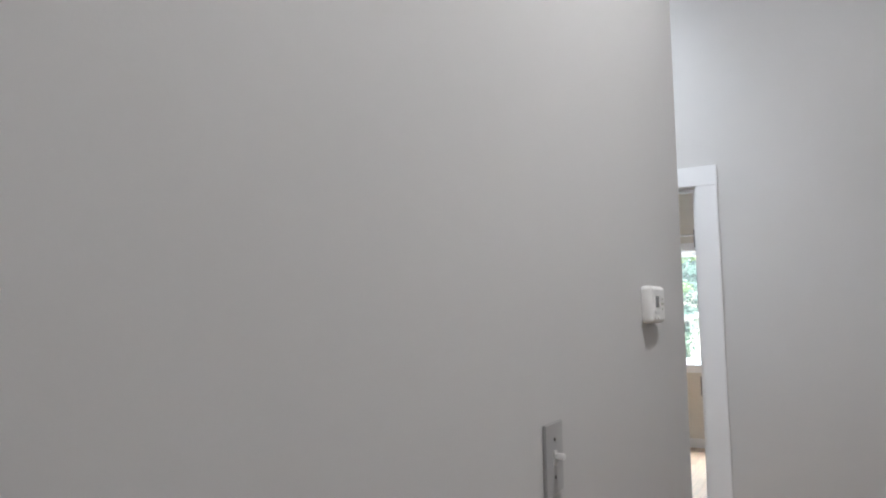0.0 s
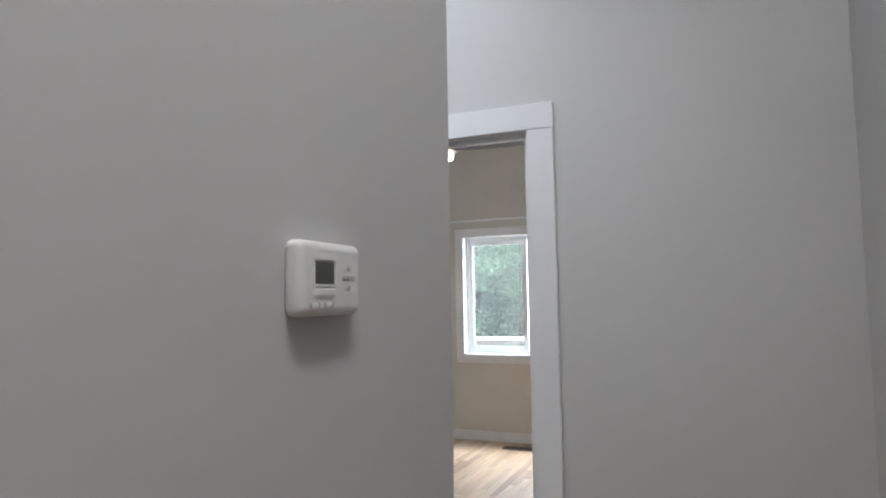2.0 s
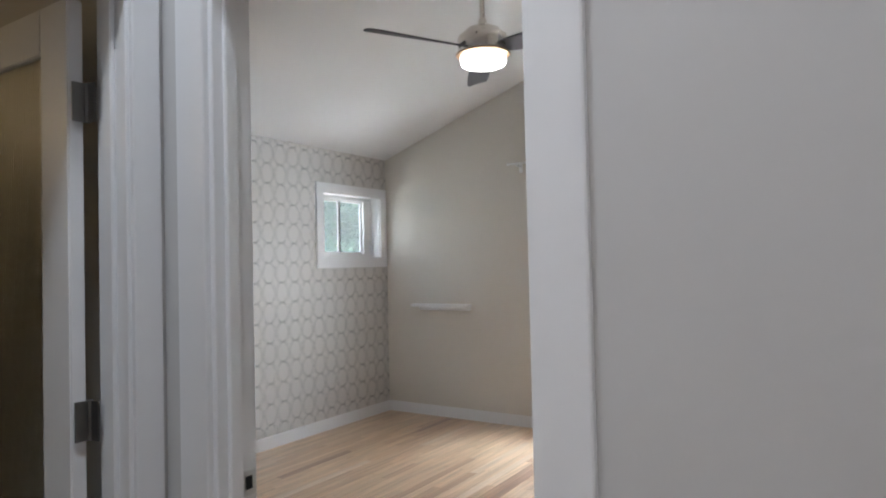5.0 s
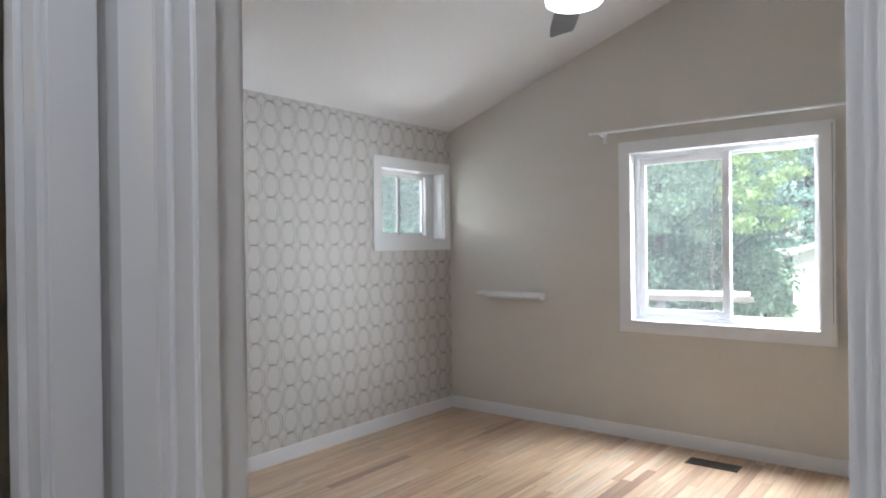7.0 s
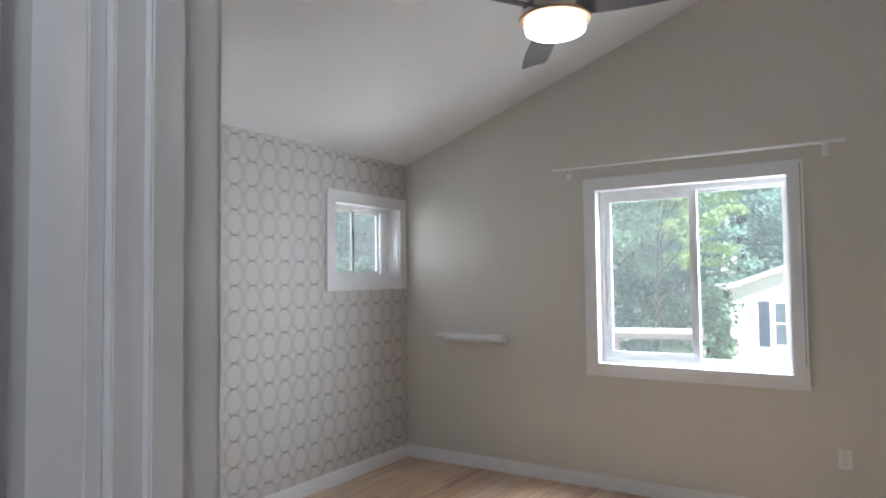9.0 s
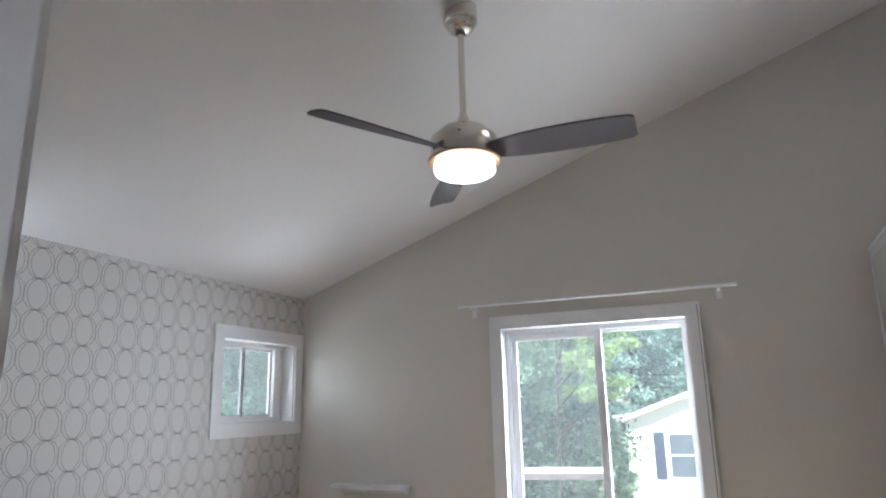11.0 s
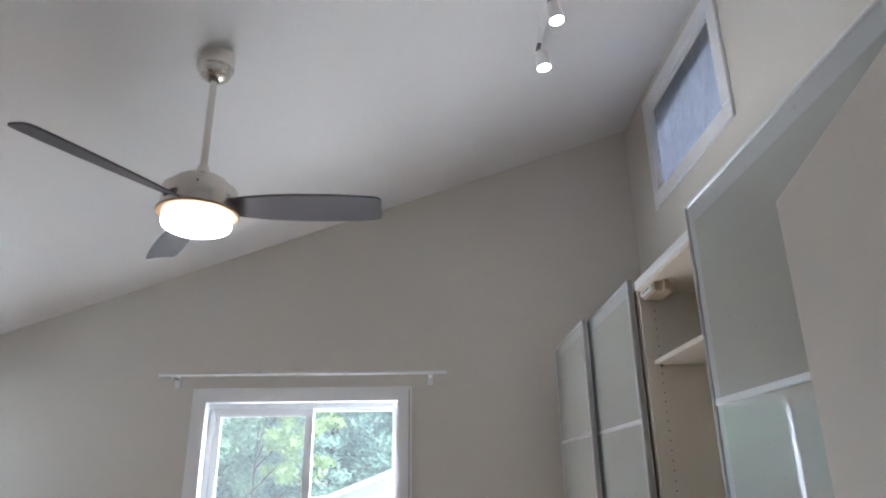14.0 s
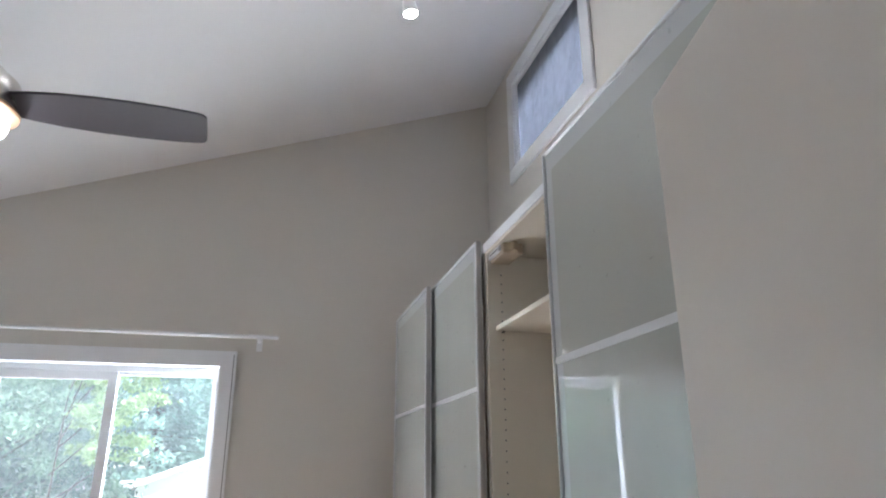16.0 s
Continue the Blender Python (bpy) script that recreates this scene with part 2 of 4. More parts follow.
def lathe(bm, profile, cx, cy, steps=40):
    """A turned shape round a vertical axis; profile: (radius, z) from the top down."""
    rings = []
    for r, z in profile:
        rings.append([bm.verts.new((cx + r * math.cos(a), cy + r * math.sin(a), z)) for a in (2 * math.pi * i / steps for i in range(steps))])
    for p, q in zip(rings, rings[1:]):
        for i in range(steps):
            j = (i + 1) % steps
            bm.faces.new((p[i], p[j], q[j], q[i]))
    bm.faces.new(rings[0]), bm.faces.new(rings[-1][::-1])


def rod(bm, a, b, radius, radius2=None, steps=12):
    a, b = Vector(a), Vector(b)
    m = Matrix.Translation((a + b) / 2) @ (b - a).to_track_quat("Z", "Y").to_matrix().to_4x4()
    bmesh.ops.create_cone(bm, cap_ends=True, segments=steps, radius1=radius, radius2=radius if radius2 is None else radius2, depth=(b - a).length, matrix=m)


def mesh_of(name, bm, mats, bevel=0.0, smooth=False):
    if bevel:
        bmesh.ops.bevel(bm, geom=bm.edges[:], offset=bevel, segments=2, affect="EDGES", clamp_overlap=True)
    bmesh.ops.recalc_face_normals(bm, faces=bm.faces[:])
    data = bpy.data.meshes.new(name)
    bm.to_mesh(data)
    bm.free()
    for m in mats if isinstance(mats, (list, tuple)) else [mats]:
        data.materials.append(m)
    if smooth:
        data.polygons.foreach_set("use_smooth", [True] * len(data.polygons))
        data.set_sharp_from_angle(angle=radians(35))
    return data


def thing(name, label, category, kind="", group="", at=(0, 0, 0)):
    ob = new(name)
    ob.empty_display_size = 0.1
    ob.location = at
    return tagged(ob, label, category, group, kind)


def part(name, bm, mats, parent, label="", bevel=0.0, smooth=False):
    """Links a bmesh, in world coordinates, as one mesh under parent."""
    ob = new(name, mesh_of(name, bm, mats, bevel, smooth))
    ob.parent = parent
    at = Vector()
    p = parent
    while p is not None:
        at += p.location
        p = p.parent
    ob.data.transform(Matrix.Translation(-at))
    return tagged(ob, label)


def boxpart(name, dims, mats, parent, label="", bevel=0.0):
    bm = bmesh.new()
    box(bm, *dims)
    return part(name, bm, mats, parent, label, bevel)


def solid(name, bm, mats, label, category="wall", bevel=0.0):
    return tagged(new(name, mesh_of(name, bm, mats, bevel)), label, category, kind="structure")


def ceil_z(x):
    return 2.437 + 0.3485 * x


def column(bm, x0, x1, y0, y1, z0, z1=None):
    """An upright block; with no z1 it reaches the sloping ceiling."""
    za, zb = (ceil_z(x0), ceil_z(x1)) if z1 is None else (z1, z1)
    v = [bm.verts.new(p) for p in ((x0, y0, z0), (x1, y0, z0), (x1, y1, z0), (x0, y1, z0), (x0, y0, za), (x1, y0, zb), (x1, y1, zb), (x0, y1, za))]
    for f in ((3, 2, 1, 0), (4, 5, 6, 7), (0, 1, 5, 4), (1, 2, 6, 5), (2, 3, 7, 6), (3, 0, 4, 7)):
        bm.faces.new([v[i] for i in f])


def wall_along_x(name, x0, x1, y0, y1, hole, mats, label):
    """A wall with one opening (xa, xb, za, zb)."""
    xa, xb, za, zb = hole
    bm = bmesh.new()
    column(bm, x0, xa, y0, y1, -0.02), column(bm, xb, x1, y0, y1, -0.02)
    if za > 0:
        column(bm, xa, xb, y0, y1, -0.02, za)
    column(bm, xa, xb, y0, y1, zb)
    return solid(name, bm, mats, label)


def wall_along_y(name, x0, x1, y0, y1, hole, mats, label):
    ya, yb, za, zb = hole
    bm = bmesh.new()
    column(bm, x0, x1, y0, ya, -0.02), column(bm, x0, x1, yb, y1, -0.02)
    if za > 0:
        column(bm, x0, x1, ya, yb, -0.02, za)
    column(bm, x0, x1, ya, yb, zb)
    return solid(name, bm, mats, label)


# ---- the shell ----
EAST, DOOR_S, DOOR_N = 4.53, -4.18, -4.08   # right-hand wall; the two faces of the bedroom door's wall
OPEN_L, OPEN_R, OPEN_T = 2.776, 3.514, 2.036  # clear opening of the bedroom door
TH_X, TH_END = 3.633, -5.213                # thermostat wall and its end
BATH_X = 2.60
SOUTH = -9.4

wall_along_x("wall_north", -0.15, EAST + 0.15, 0.0, 0.16, (1.655, 2.885, 0.855, 2.095), GREIGE, "greige painted bedroom wall round the large window")
wall_along_y("wall_west", -0.15, 0.0, DOOR_N, 0.0, (-0.895, -0.105, 1.475, 2.065), PAPER, "bedroom wall papered with thin grey rings on off-white")
wall_along_y("wall_east", EAST, EAST + 0.15, DOOR_N, 0.0, (-1.505, -0.55, 3.28, 3.86), GREIGE, "greige painted outer wall behind the wardrobes")
# the opening here is for the added, unseen hall window
wall_along_y("wall_hall_east", EAST, EAST + 0.15, SOUTH, DOOR_N, (-6.925, -5.975, 3.28, 3.86), HALL, "pale grey painted outer wall of the hall")
bm = bmesh.new()
column(bm, 0.0, OPEN_L - 0.02, DOOR_S, DOOR_N, -0.02), column(bm, OPEN_R + 0.02, EAST, DOOR_S, DOOR_N, -0.02)
column(bm, OPEN_L - 0.02, OPEN_R + 0.02, DOOR_S, DOOR_N, OPEN_T + 0.02)
wall_door = solid("wall_door", bm, HALL, "pale grey painted wall round the bedroom doorway")
# bath wall with its doorway
BY0, BY1, BTOP = -4.985, -4.272, 2.036
bm = bmesh.new()
column(bm, BATH_X - 0.11, BATH_X, TH_END, BY0 - 0.02, -0.02), column(bm, BATH_X - 0.11, BATH_X, BY1 + 0.02, DOOR_S, -0.02)
column(bm, BATH_X - 0.11, BATH_X, BY0 - 0.02, BY1 + 0.02, BTOP + 0.02)
solid("wall_bath", bm, HALL, "pale grey painted wall round the bathroom doorway")
bm = bmesh.new()
column(bm, TH_X - 0.11, TH_X, SOUTH, TH_END, -0.02)
solid("wall_hall", bm, HALL, "pale grey painted hall wall with thermostat and switch")
bm = bmesh.new()
column(bm, BATH_X - 0.11, TH_X - 0.11, TH_END - 0.11, TH_END, -0.02)
solid("wall_return", bm, HALL, "pale grey painted wall returning from the hall to the bathroom door")
bm = bmesh.new()
column(bm, TH_X - 0.11, EAST + 0.15, SOUTH - 0.12, SOUTH, -0.02)
solid("wall_south", bm, HALL, "pale grey painted wall closing the hall")
bm = bmesh.new()
column(bm, 0.7, 0.82, -6.6, DOOR_S, -0.02), column(bm, 0.82, BATH_X - 0.11, -6.6, -6.48, -0.02)
column(bm, BATH_X - 0.22, BATH_X - 0.11, -6.48, TH_END - 0.11, -0.02)
solid("wall_bathroom", bm, BATH, "warm painted bathroom walls")

# sloping ceiling with an opening for an assumed, unseen skylight over the hall
bm = bmesh.new()
SKY_HOLES = ((2.75, 3.55, -5.15, -4.5),)


def slope(bm, x0, x1, y0, y1):
    v = [bm.verts.new((x, y, ceil_z(x) + dz)) for dz in (0, 0.14) for x, y in ((x0, y0), (x1, y0), (x1, y1), (x0, y1))]
    for f in ((3, 2, 1, 0), (4, 5, 6, 7), (0, 1, 5, 4), (1, 2, 6, 5), (2, 3, 7, 6), (3, 0, 4, 7)):
        bm.faces.new([v[i] for i in f])


xs = sorted({-0.15, EAST + 0.15, *[h[k] for h in SKY_HOLES for k in (0, 1)]})
ys = sorted({SOUTH - 0.12, 0.16, *[h[k] for h in SKY_HOLES for k in (2, 3)]})
for xa, xb in zip(xs, xs[1:]):
    for ya, yb in zip(ys, ys[1:]):
        if not any(h[0] <= xa and xb <= h[1] and h[2] <= ya and yb <= h[3] for h in SKY_HOLES):
            slope(bm, xa, xb, ya, yb)
solid("ceiling", bm, CEIL, "white painted ceiling sloping up to the east", "ceiling")
bm = bmesh.new()
box(bm, 0.82, BATH_X - 0.11, -6.48, DOOR_S, 2.44, 2.5)
solid("bathroom_ceiling", bm, CEIL, "flat white bathroom ceiling", "ceiling")

SKYPANE = bpy.data.materials.new("diffusing_acrylic")
SKYPANE.use_nodes = True
diffuser = SKYPANE.node_tree.nodes.new("ShaderNodeBsdfTranslucent")
diffuser.inputs[0].default_value = (0.25, 0.27, 0.29, 1)
SKYPANE.node_tree.links.new(diffuser.outputs[0], SKYPANE.node_tree.nodes["Material Output"].inputs[0])
for xa, xb, a, b in SKY_HOLES:
    w = thing("skylight", "unseen framed skylight, added with diffusing pane in sloped ceiling", "skylight", "structure", "", ((xa + xb) / 2, (a + b) / 2, ceil_z((xa + xb) / 2)))
    bm = bmesh.new()
    v = [bm.verts.new((x, y, ceil_z(x) + dz)) for dz in (0.145, 0.165) for x, y in ((xa - 0.02, a - 0.02), (xb + 0.02, a - 0.02), (xb + 0.02, b + 0.02), (xa - 0.02, b + 0.02))]
    for f in ((3, 2, 1, 0), (4, 5, 6, 7), (0, 1, 5, 4), (1, 2, 6, 5), (2, 3, 7, 6), (3, 0, 4, 7)):
        bm.faces.new([v[i] for i in f])
    part("pane", bm, SKYPANE, w)

# floors
bm = bmesh.new()
box(bm, 0.0, EAST, DOOR_N, 0.0, -0.06, -0.019)
floor = solid("floor", bm, BRONZE, "light oak strip floor of the bedroom", "floor")
bm = bmesh.new()
box(bm, TH_X, EAST, SOUTH, TH_END, -0.06, 0.0), box(bm, BATH_X, EAST, TH_END, DOOR_S, -0.06, 0.0)
box(bm, OPEN_L - 0.02, OPEN_R + 0.02, DOOR_S, DOOR_N, -0.06, 0.0)
solid("hall_floor", bm, OAK, "light oak hall floor", "floor")
bm = bmesh.new()
box(bm, 0.82, BATH_X - 0.11, -6.48, DOOR_S, -0.06, 0.0), box(bm, BATH_X - 0.11, BATH_X, BY0, BY1, -0.06, 0.0)
solid("bathroom_floor", bm, BATH, "plain bathroom floor", "floor")

# baseboards
base = thing("baseboard", "white painted baseboard along the bedroom walls", "baseboard", "structure")
boxpart("board", (0.0, 3.87, -0.014, 0.0, 0.0, 0.098), TRIM, base, bevel=0.003)
boxpart("board", (0.0, 0.014, DOOR_N + 0.001, -0.0145, 0.0, 0.098), TRIM, base, bevel=0.003)
boxpart("board", (0.0145, OPEN_L - 0.1, DOOR_N, DOOR_N + 0.014, 0.0, 0.098), TRIM, base, bevel=0.003)
hbase = thing("baseboard", "white painted baseboard along the hall walls", "baseboard", "structure")
boxpart("board", (OPEN_R + 0.11, EAST, DOOR_S - 0.014, DOOR_S, 0.0, 0.098), TRIM, hbase, bevel=0.003)
boxpart("board", (TH_X, TH_X + 0.014, SOUTH, TH_END + 0.014, 0.0, 0.098), TRIM, hbase, bevel=0.003)
boxpart("board", (EAST - 0.014, EAST, SOUTH, DOOR_S - 0.0145, 0.0, 0.098), TRIM, hbase, bevel=0.003)


# ---- doorways ----
def hinge_at(parent, x, y, z, along, label="satin nickel butt hinge"):
    """A butt hinge: knuckle barrel and two leaves."""
    bm = bmesh.new()
    rod(bm, (x, y, z - 0.045), (x, y, z + 0.045), 0.0065, steps=10)
    for k in (-0.027, -0.009, 0.009, 0.027):
        rod(bm, (x, y, z + k - 0.001), (x, y, z + k + 0.001), 0.0075, steps=10)
    for dx, dy in along:
        d = 0.002
        x0, x1 = sorted((x, x + dx * 0.034))
        y0, y1 = sorted((y, y + dy * 0.034))
        box(bm, x0 - d * abs(dy), x1 + d * abs(dy), y0 - d * abs(dx), y1 + d * abs(dx), z - 0.044, z + 0.044)
    part("hinge", bm, STEEL, parent, label, smooth=True)


CAS, PROUD = 0.094, 0.017
d1 = thing("door_1", "white painted casing and jambs of the bedroom doorway", "door frame", "structure")
for side, y0, y1 in (("hall", DOOR_S - PROUD, DOOR_S), ("room", DOOR_N, DOOR_N + 0.015)):
    boxpart("casing", (OPEN_L - 0.012 - CAS, OPEN_L - 0.012, y0, y1, 0.0, OPEN_T + 0.006), TRIM, d1, bevel=0.002)
    boxpart("casing", (OPEN_R + 0.008, OPEN_R + 0.008 + CAS, y0, y1, 0.0, OPEN_T + 0.006), TRIM, d1, bevel=0.002)
    boxpart("head_casing", (OPEN_L - 0.014 - CAS, OPEN_R + 0.010 + CAS, y0 - 0.0004, y1, OPEN_T + 0.0063, OPEN_T + 0.0063 + CAS), TRIM, d1, bevel=0.002)
boxpart("jamb", (OPEN_L - 0.019, OPEN_L, DOOR_S - 0.001, DOOR_N + 0.001, 0.0, OPEN_T), TRIM, d1, bevel=0.0015)
boxpart("jamb", (OPEN_R, OPEN_R + 0.019, DOOR_S - 0.001, DOOR_N + 0.001, 0.0, OPEN_T), TRIM, d1, bevel=0.0015)
boxpart("head_jamb", (OPEN_L - 0.019, OPEN_R + 0.019, DOOR_S - 0.001, DOOR_N + 0.001, OPEN_T + 0.0005, OPEN_T + 0.019), TRIM, d1, bevel=0.0015)
for x0, x1 in ((OPEN_L, OPEN_L + 0.012), (OPEN_R - 0.012, OPEN_R)):
    boxpart("stop", (x0, x1, DOOR_S + 0.025, DOOR_S + 0.058, 0.0, OPEN_T - 0.013), TRIM, d1, bevel=0.002)
boxpart("stop", (OPEN_L, OPEN_R, DOOR_S + 0.025, DOOR_S + 0.058, OPEN_T - 0.0125, OPEN_T), TRIM, d1, bevel=0.002)
bm = bmesh.new()
box(bm, OPEN_L, OPEN_L + 0.003, -4.118, -4.0815, 0.900, 0.957)
strike = part("strike_plate", bm, ALU, d1, "dull steel strike plate", bevel=0.001)
# black block on the plate paints in the latch hole's shade
boxpart("latch_hole_shade", (OPEN_L + 0.0031, OPEN_L + 0.0045, -4.110, -4.092, 0.914, 0.943), BLACK, strike)

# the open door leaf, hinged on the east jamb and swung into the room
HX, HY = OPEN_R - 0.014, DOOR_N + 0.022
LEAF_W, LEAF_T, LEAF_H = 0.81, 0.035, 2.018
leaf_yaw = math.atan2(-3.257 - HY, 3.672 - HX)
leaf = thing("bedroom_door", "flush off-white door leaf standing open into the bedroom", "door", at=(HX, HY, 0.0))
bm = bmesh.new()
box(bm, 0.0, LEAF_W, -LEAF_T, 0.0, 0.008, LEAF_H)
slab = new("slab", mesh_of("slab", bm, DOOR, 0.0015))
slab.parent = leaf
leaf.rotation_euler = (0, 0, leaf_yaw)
for z in (0.25, 1.092, 1.808):
    hinge_at(d1, OPEN_R - 0.025, DOOR_N + 0.012, z, ((0.6, -0.3), (0.3, 0)))

# bathroom doorway and its half-open glazed door
d2 = thing("door_2", "white painted casing and jambs of the bathroom doorway", "door frame", "structure")
bx = BATH_X
boxpart("casing", (bx, bx + PROUD, BY1 + 0.008, DOOR_S - PROUD - 0.001, 0.0, BTOP + 0.006), TRIM, d2, bevel=0.002)
boxpart("casing", (bx, bx + PROUD, BY0 - 0.008 - CAS, BY0 - 0.008, 0.0, BTOP + 0.006), TRIM, d2, bevel=0.002)
boxpart("head_casing", (bx, bx + PROUD + 0.0004, BY0 - 0.010 - CAS, DOOR_S - PROUD - 0.001, BTOP + 0.0063, BTOP + 0.0063 + CAS), TRIM, d2, bevel=0.002)
boxpart("jamb", (bx - 0.111, bx + 0.001, BY1, BY1 + 0.019, 0.0, BTOP), TRIM, d2, bevel=0.0015)
boxpart("jamb", (bx - 0.111, bx + 0.001, BY0 - 0.019, BY0, 0.0, BTOP), TRIM, d2, bevel=0.0015)
boxpart("head_jamb", (bx - 0.111, bx + 0.001, BY0 - 0.019, BY1 + 0.019, BTOP + 0.0005, BTOP + 0.019), TRIM, d2, bevel=0.0015)
for y0, y1 in ((BY0, BY0 + 0.012), (BY1 - 0.012, BY1)):
    boxpart("stop", (bx - 0.07, bx - 0.037, y0, y1, 0.0, BTOP - 0.013), TRIM, d2, bevel=0.002)
boxpart("stop", (bx - 0.07, bx - 0.037, BY0, BY1, BTOP - 0.0125, BTOP), TRIM, d2, bevel=0.002)

# ---- windows ----
REED = clear_glass("reeded_glass", (0.86, 0.83, 0.74), 0.33)


def frame_ring(name, axis, fixed, a0, a1, z0, z1, width, parent, mats, label="", bevel=0.002):
    """Four mitre-free boards round an opening; axis is the way the wall runs, fixed its (front, back) across it."""
    c0, c1 = fixed

    def dims(p0, p1, q0, q1):
        return (p0, p1, c0, c1, q0, q1) if axis == "x" else (c0, c1, p0, p1, q0, q1)

    boxpart(name, dims(a0, a1, z1 - width, z1), mats, parent, label, bevel)
    boxpart(name, dims(a0, a1, z0, z0 + width), mats, parent, label, bevel)
    boxpart(name, dims(a0, a0 + width, z0 + width + 0.0004, z1 - width - 0.0004), mats, parent, label, bevel)
    boxpart(name, dims(a1 - width, a1, z0 + width + 0.0004, z1 - width - 0.0004), mats, parent, label, bevel)


def screen_mesh():
    m = bpy.data.materials.new("insect_screen")
    m.use_nodes = True
    n, l = m.node_tree.nodes, m.node_tree.links
    tr, mix = n.new("ShaderNodeBsdfTransparent"), n.new("ShaderNodeMixShader")
    n["Principled BSDF"].inputs["Base Color"].default_value = (0.20, 0.21, 0.21, 1)
    mix.inputs[0].default_value = 0.18
    l.new(tr.outputs[0], mix.inputs[1]), l.new(n["Principled BSDF"].outputs[0], mix.inputs[2])
    l.new(mix.outputs[0], n["Material Output"].inputs[0])
    return m


SCREEN = screen_mesh()

w1 = thing("window_1", "large white sliding window in a broad white casing", "window", "structure")
frame_ring("casing", "x", (-0.016, 0.0), 1.582, 2.967, 0.782, 2.170, 0.088, w1, TRIM)
frame_ring("reveal", "x", (-0.001, 0.155), 1.657, 2.883, 0.857, 2.093, 0.012, w1, TRIM, bevel=0.001)
frame_ring("window_frame", "x", (0.075, 0.15), 1.6695, 2.8705, 0.8695, 2.0805, 0.032, w1, VINYL)
sash = boxpart("sash_rail", (1.702, 2.332, 0.082, 0.108, 2.000, 2.048), VINYL, w1, bevel=0.003)
boxpart("sash_rail", (1.702, 2.332, 0.082, 0.108, 0.9020, 0.950), VINYL, w1, bevel=0.003)
boxpart("sash_stile", (1.702, 1.745, 0.082, 0.108, 0.9504, 1.9996), VINYL, w1, bevel=0.003)
boxpart("meeting_stile", (2.282, 2.332, 0.078, 0.108, 0.9504, 1.9996), VINYL, w1, bevel=0.003)
boxpart("fixed_stile", (2.298, 2.328, 0.112, 0.142, 0.9020, 2.048), VINYL, w1, bevel=0.003)
boxpart("fixed_rail", (2.3285, 2.838, 0.112, 0.142, 0.9020, 0.922), VINYL, w1, bevel=0.002)
boxpart("fixed_rail", (2.3285, 2.838, 0.112, 0.142, 2.030, 2.048), VINYL, w1, bevel=0.002)
boxpart("pane", (1.745, 2.282, 0.093, 0.097, 0.950, 2.000), GLASS, w1).visible_shadow = False
boxpart("pane", (2.328, 2.838, 0.125, 0.129, 0.922, 2.030), GLASS, w1).visible_shadow = False
bm = bmesh.new()
v = [bm.verts.new(p) for p in ((1.702, 0.146, 0.902), (2.31, 0.146, 0.902), (2.31, 0.146, 2.048), (1.702, 0.146, 2.048))]
bm.faces.new(v)
part("insect_screen", bm, SCREEN, w1).visible_shadow = False
for z in (1.13, 1.72):
    bm = bmesh.new()
    box(bm, 2.316, 2.336, 0.066, 0.079, z - 0.045, z + 0.045), box(bm, 2.320, 2.332, 0.054, 0.067, z - 0.012, z + 0.02)
    part("latch", bm, VINYL, w1, bevel=0.003)
boxpart("vent_stop", (1.690, 1.712, 0.060, 0.081, 1.90, 1.985), VINYL, w1, bevel=0.003)
cord = boxpart("cord_rail", (2.953, 2.966, -0.030, -0.0165, 0.80, 2.150), VINYL, w1, "thin white cord rail", bevel=0.002)
# dark strip beside the rail paints in its shadow
boxpart("cord_rail_shadow", (2.948, 2.9528, -0.0172, -0.0162, 0.80, 2.150), GASKET_SHADE, w1)
boxpart("cord_cleat", (2.946, 2.973, -0.046, -0.0302, 0.79, 0.925), PLASTIC, w1, bevel=0.004)

w2 = thing("window_2", "small white sliding window set deep in the papered wall", "window", "structure")
frame_ring("casing", "y", (0.0, 0.016), -0.980, -0.016, 1.394, 2.140, 0.092, w2, TRIM)
frame_ring("reveal", "y", (-0.148, 0.001), -0.893, -0.107, 1.477, 2.063, 0.011, w2, TRIM, bevel=0.001)
frame_ring("window_frame", "y", (-0.147, -0.095), -0.8815, -0.1185, 1.4885, 2.0515, 0.030, w2, VINYL)
frame_ring("sash", "y", (-0.122, -0.100), -0.851, -0.560, 1.519, 2.021, 0.021, w2, VINYL)
frame_ring("sash", "y", (-0.145, -0.124), -0.549, -0.225, 1.519, 2.021, 0.020, w2, VINYL)
boxpart("pane", (-0.113, -0.109, -0.830, -0.581, 1.540, 2.000), HAZY, w2).visible_shadow = False
boxpart("pane", (-0.137, -0.133, -0.529, -0.245, 1.539, 2.001), HAZY, w2).visible_shadow = False
boxpart("frame_filler", (-0.145, -0.098, -0.2246, -0.149, 1.519, 2.021), VINYL, w2, bevel=0.003)
# grey cover on the stile's side face paints in dimmer light there
boxpart("gasket_and_shade", (-0.1215, -0.1005, -0.5835, -0.5813, 1.541, 1.999), SEAL_SHADE, w2)
boxpart("gasket_and_shade", (-0.0995, -0.097, -0.569, -0.561, 1.525, 2.015), GASKET_SHADE, w2)


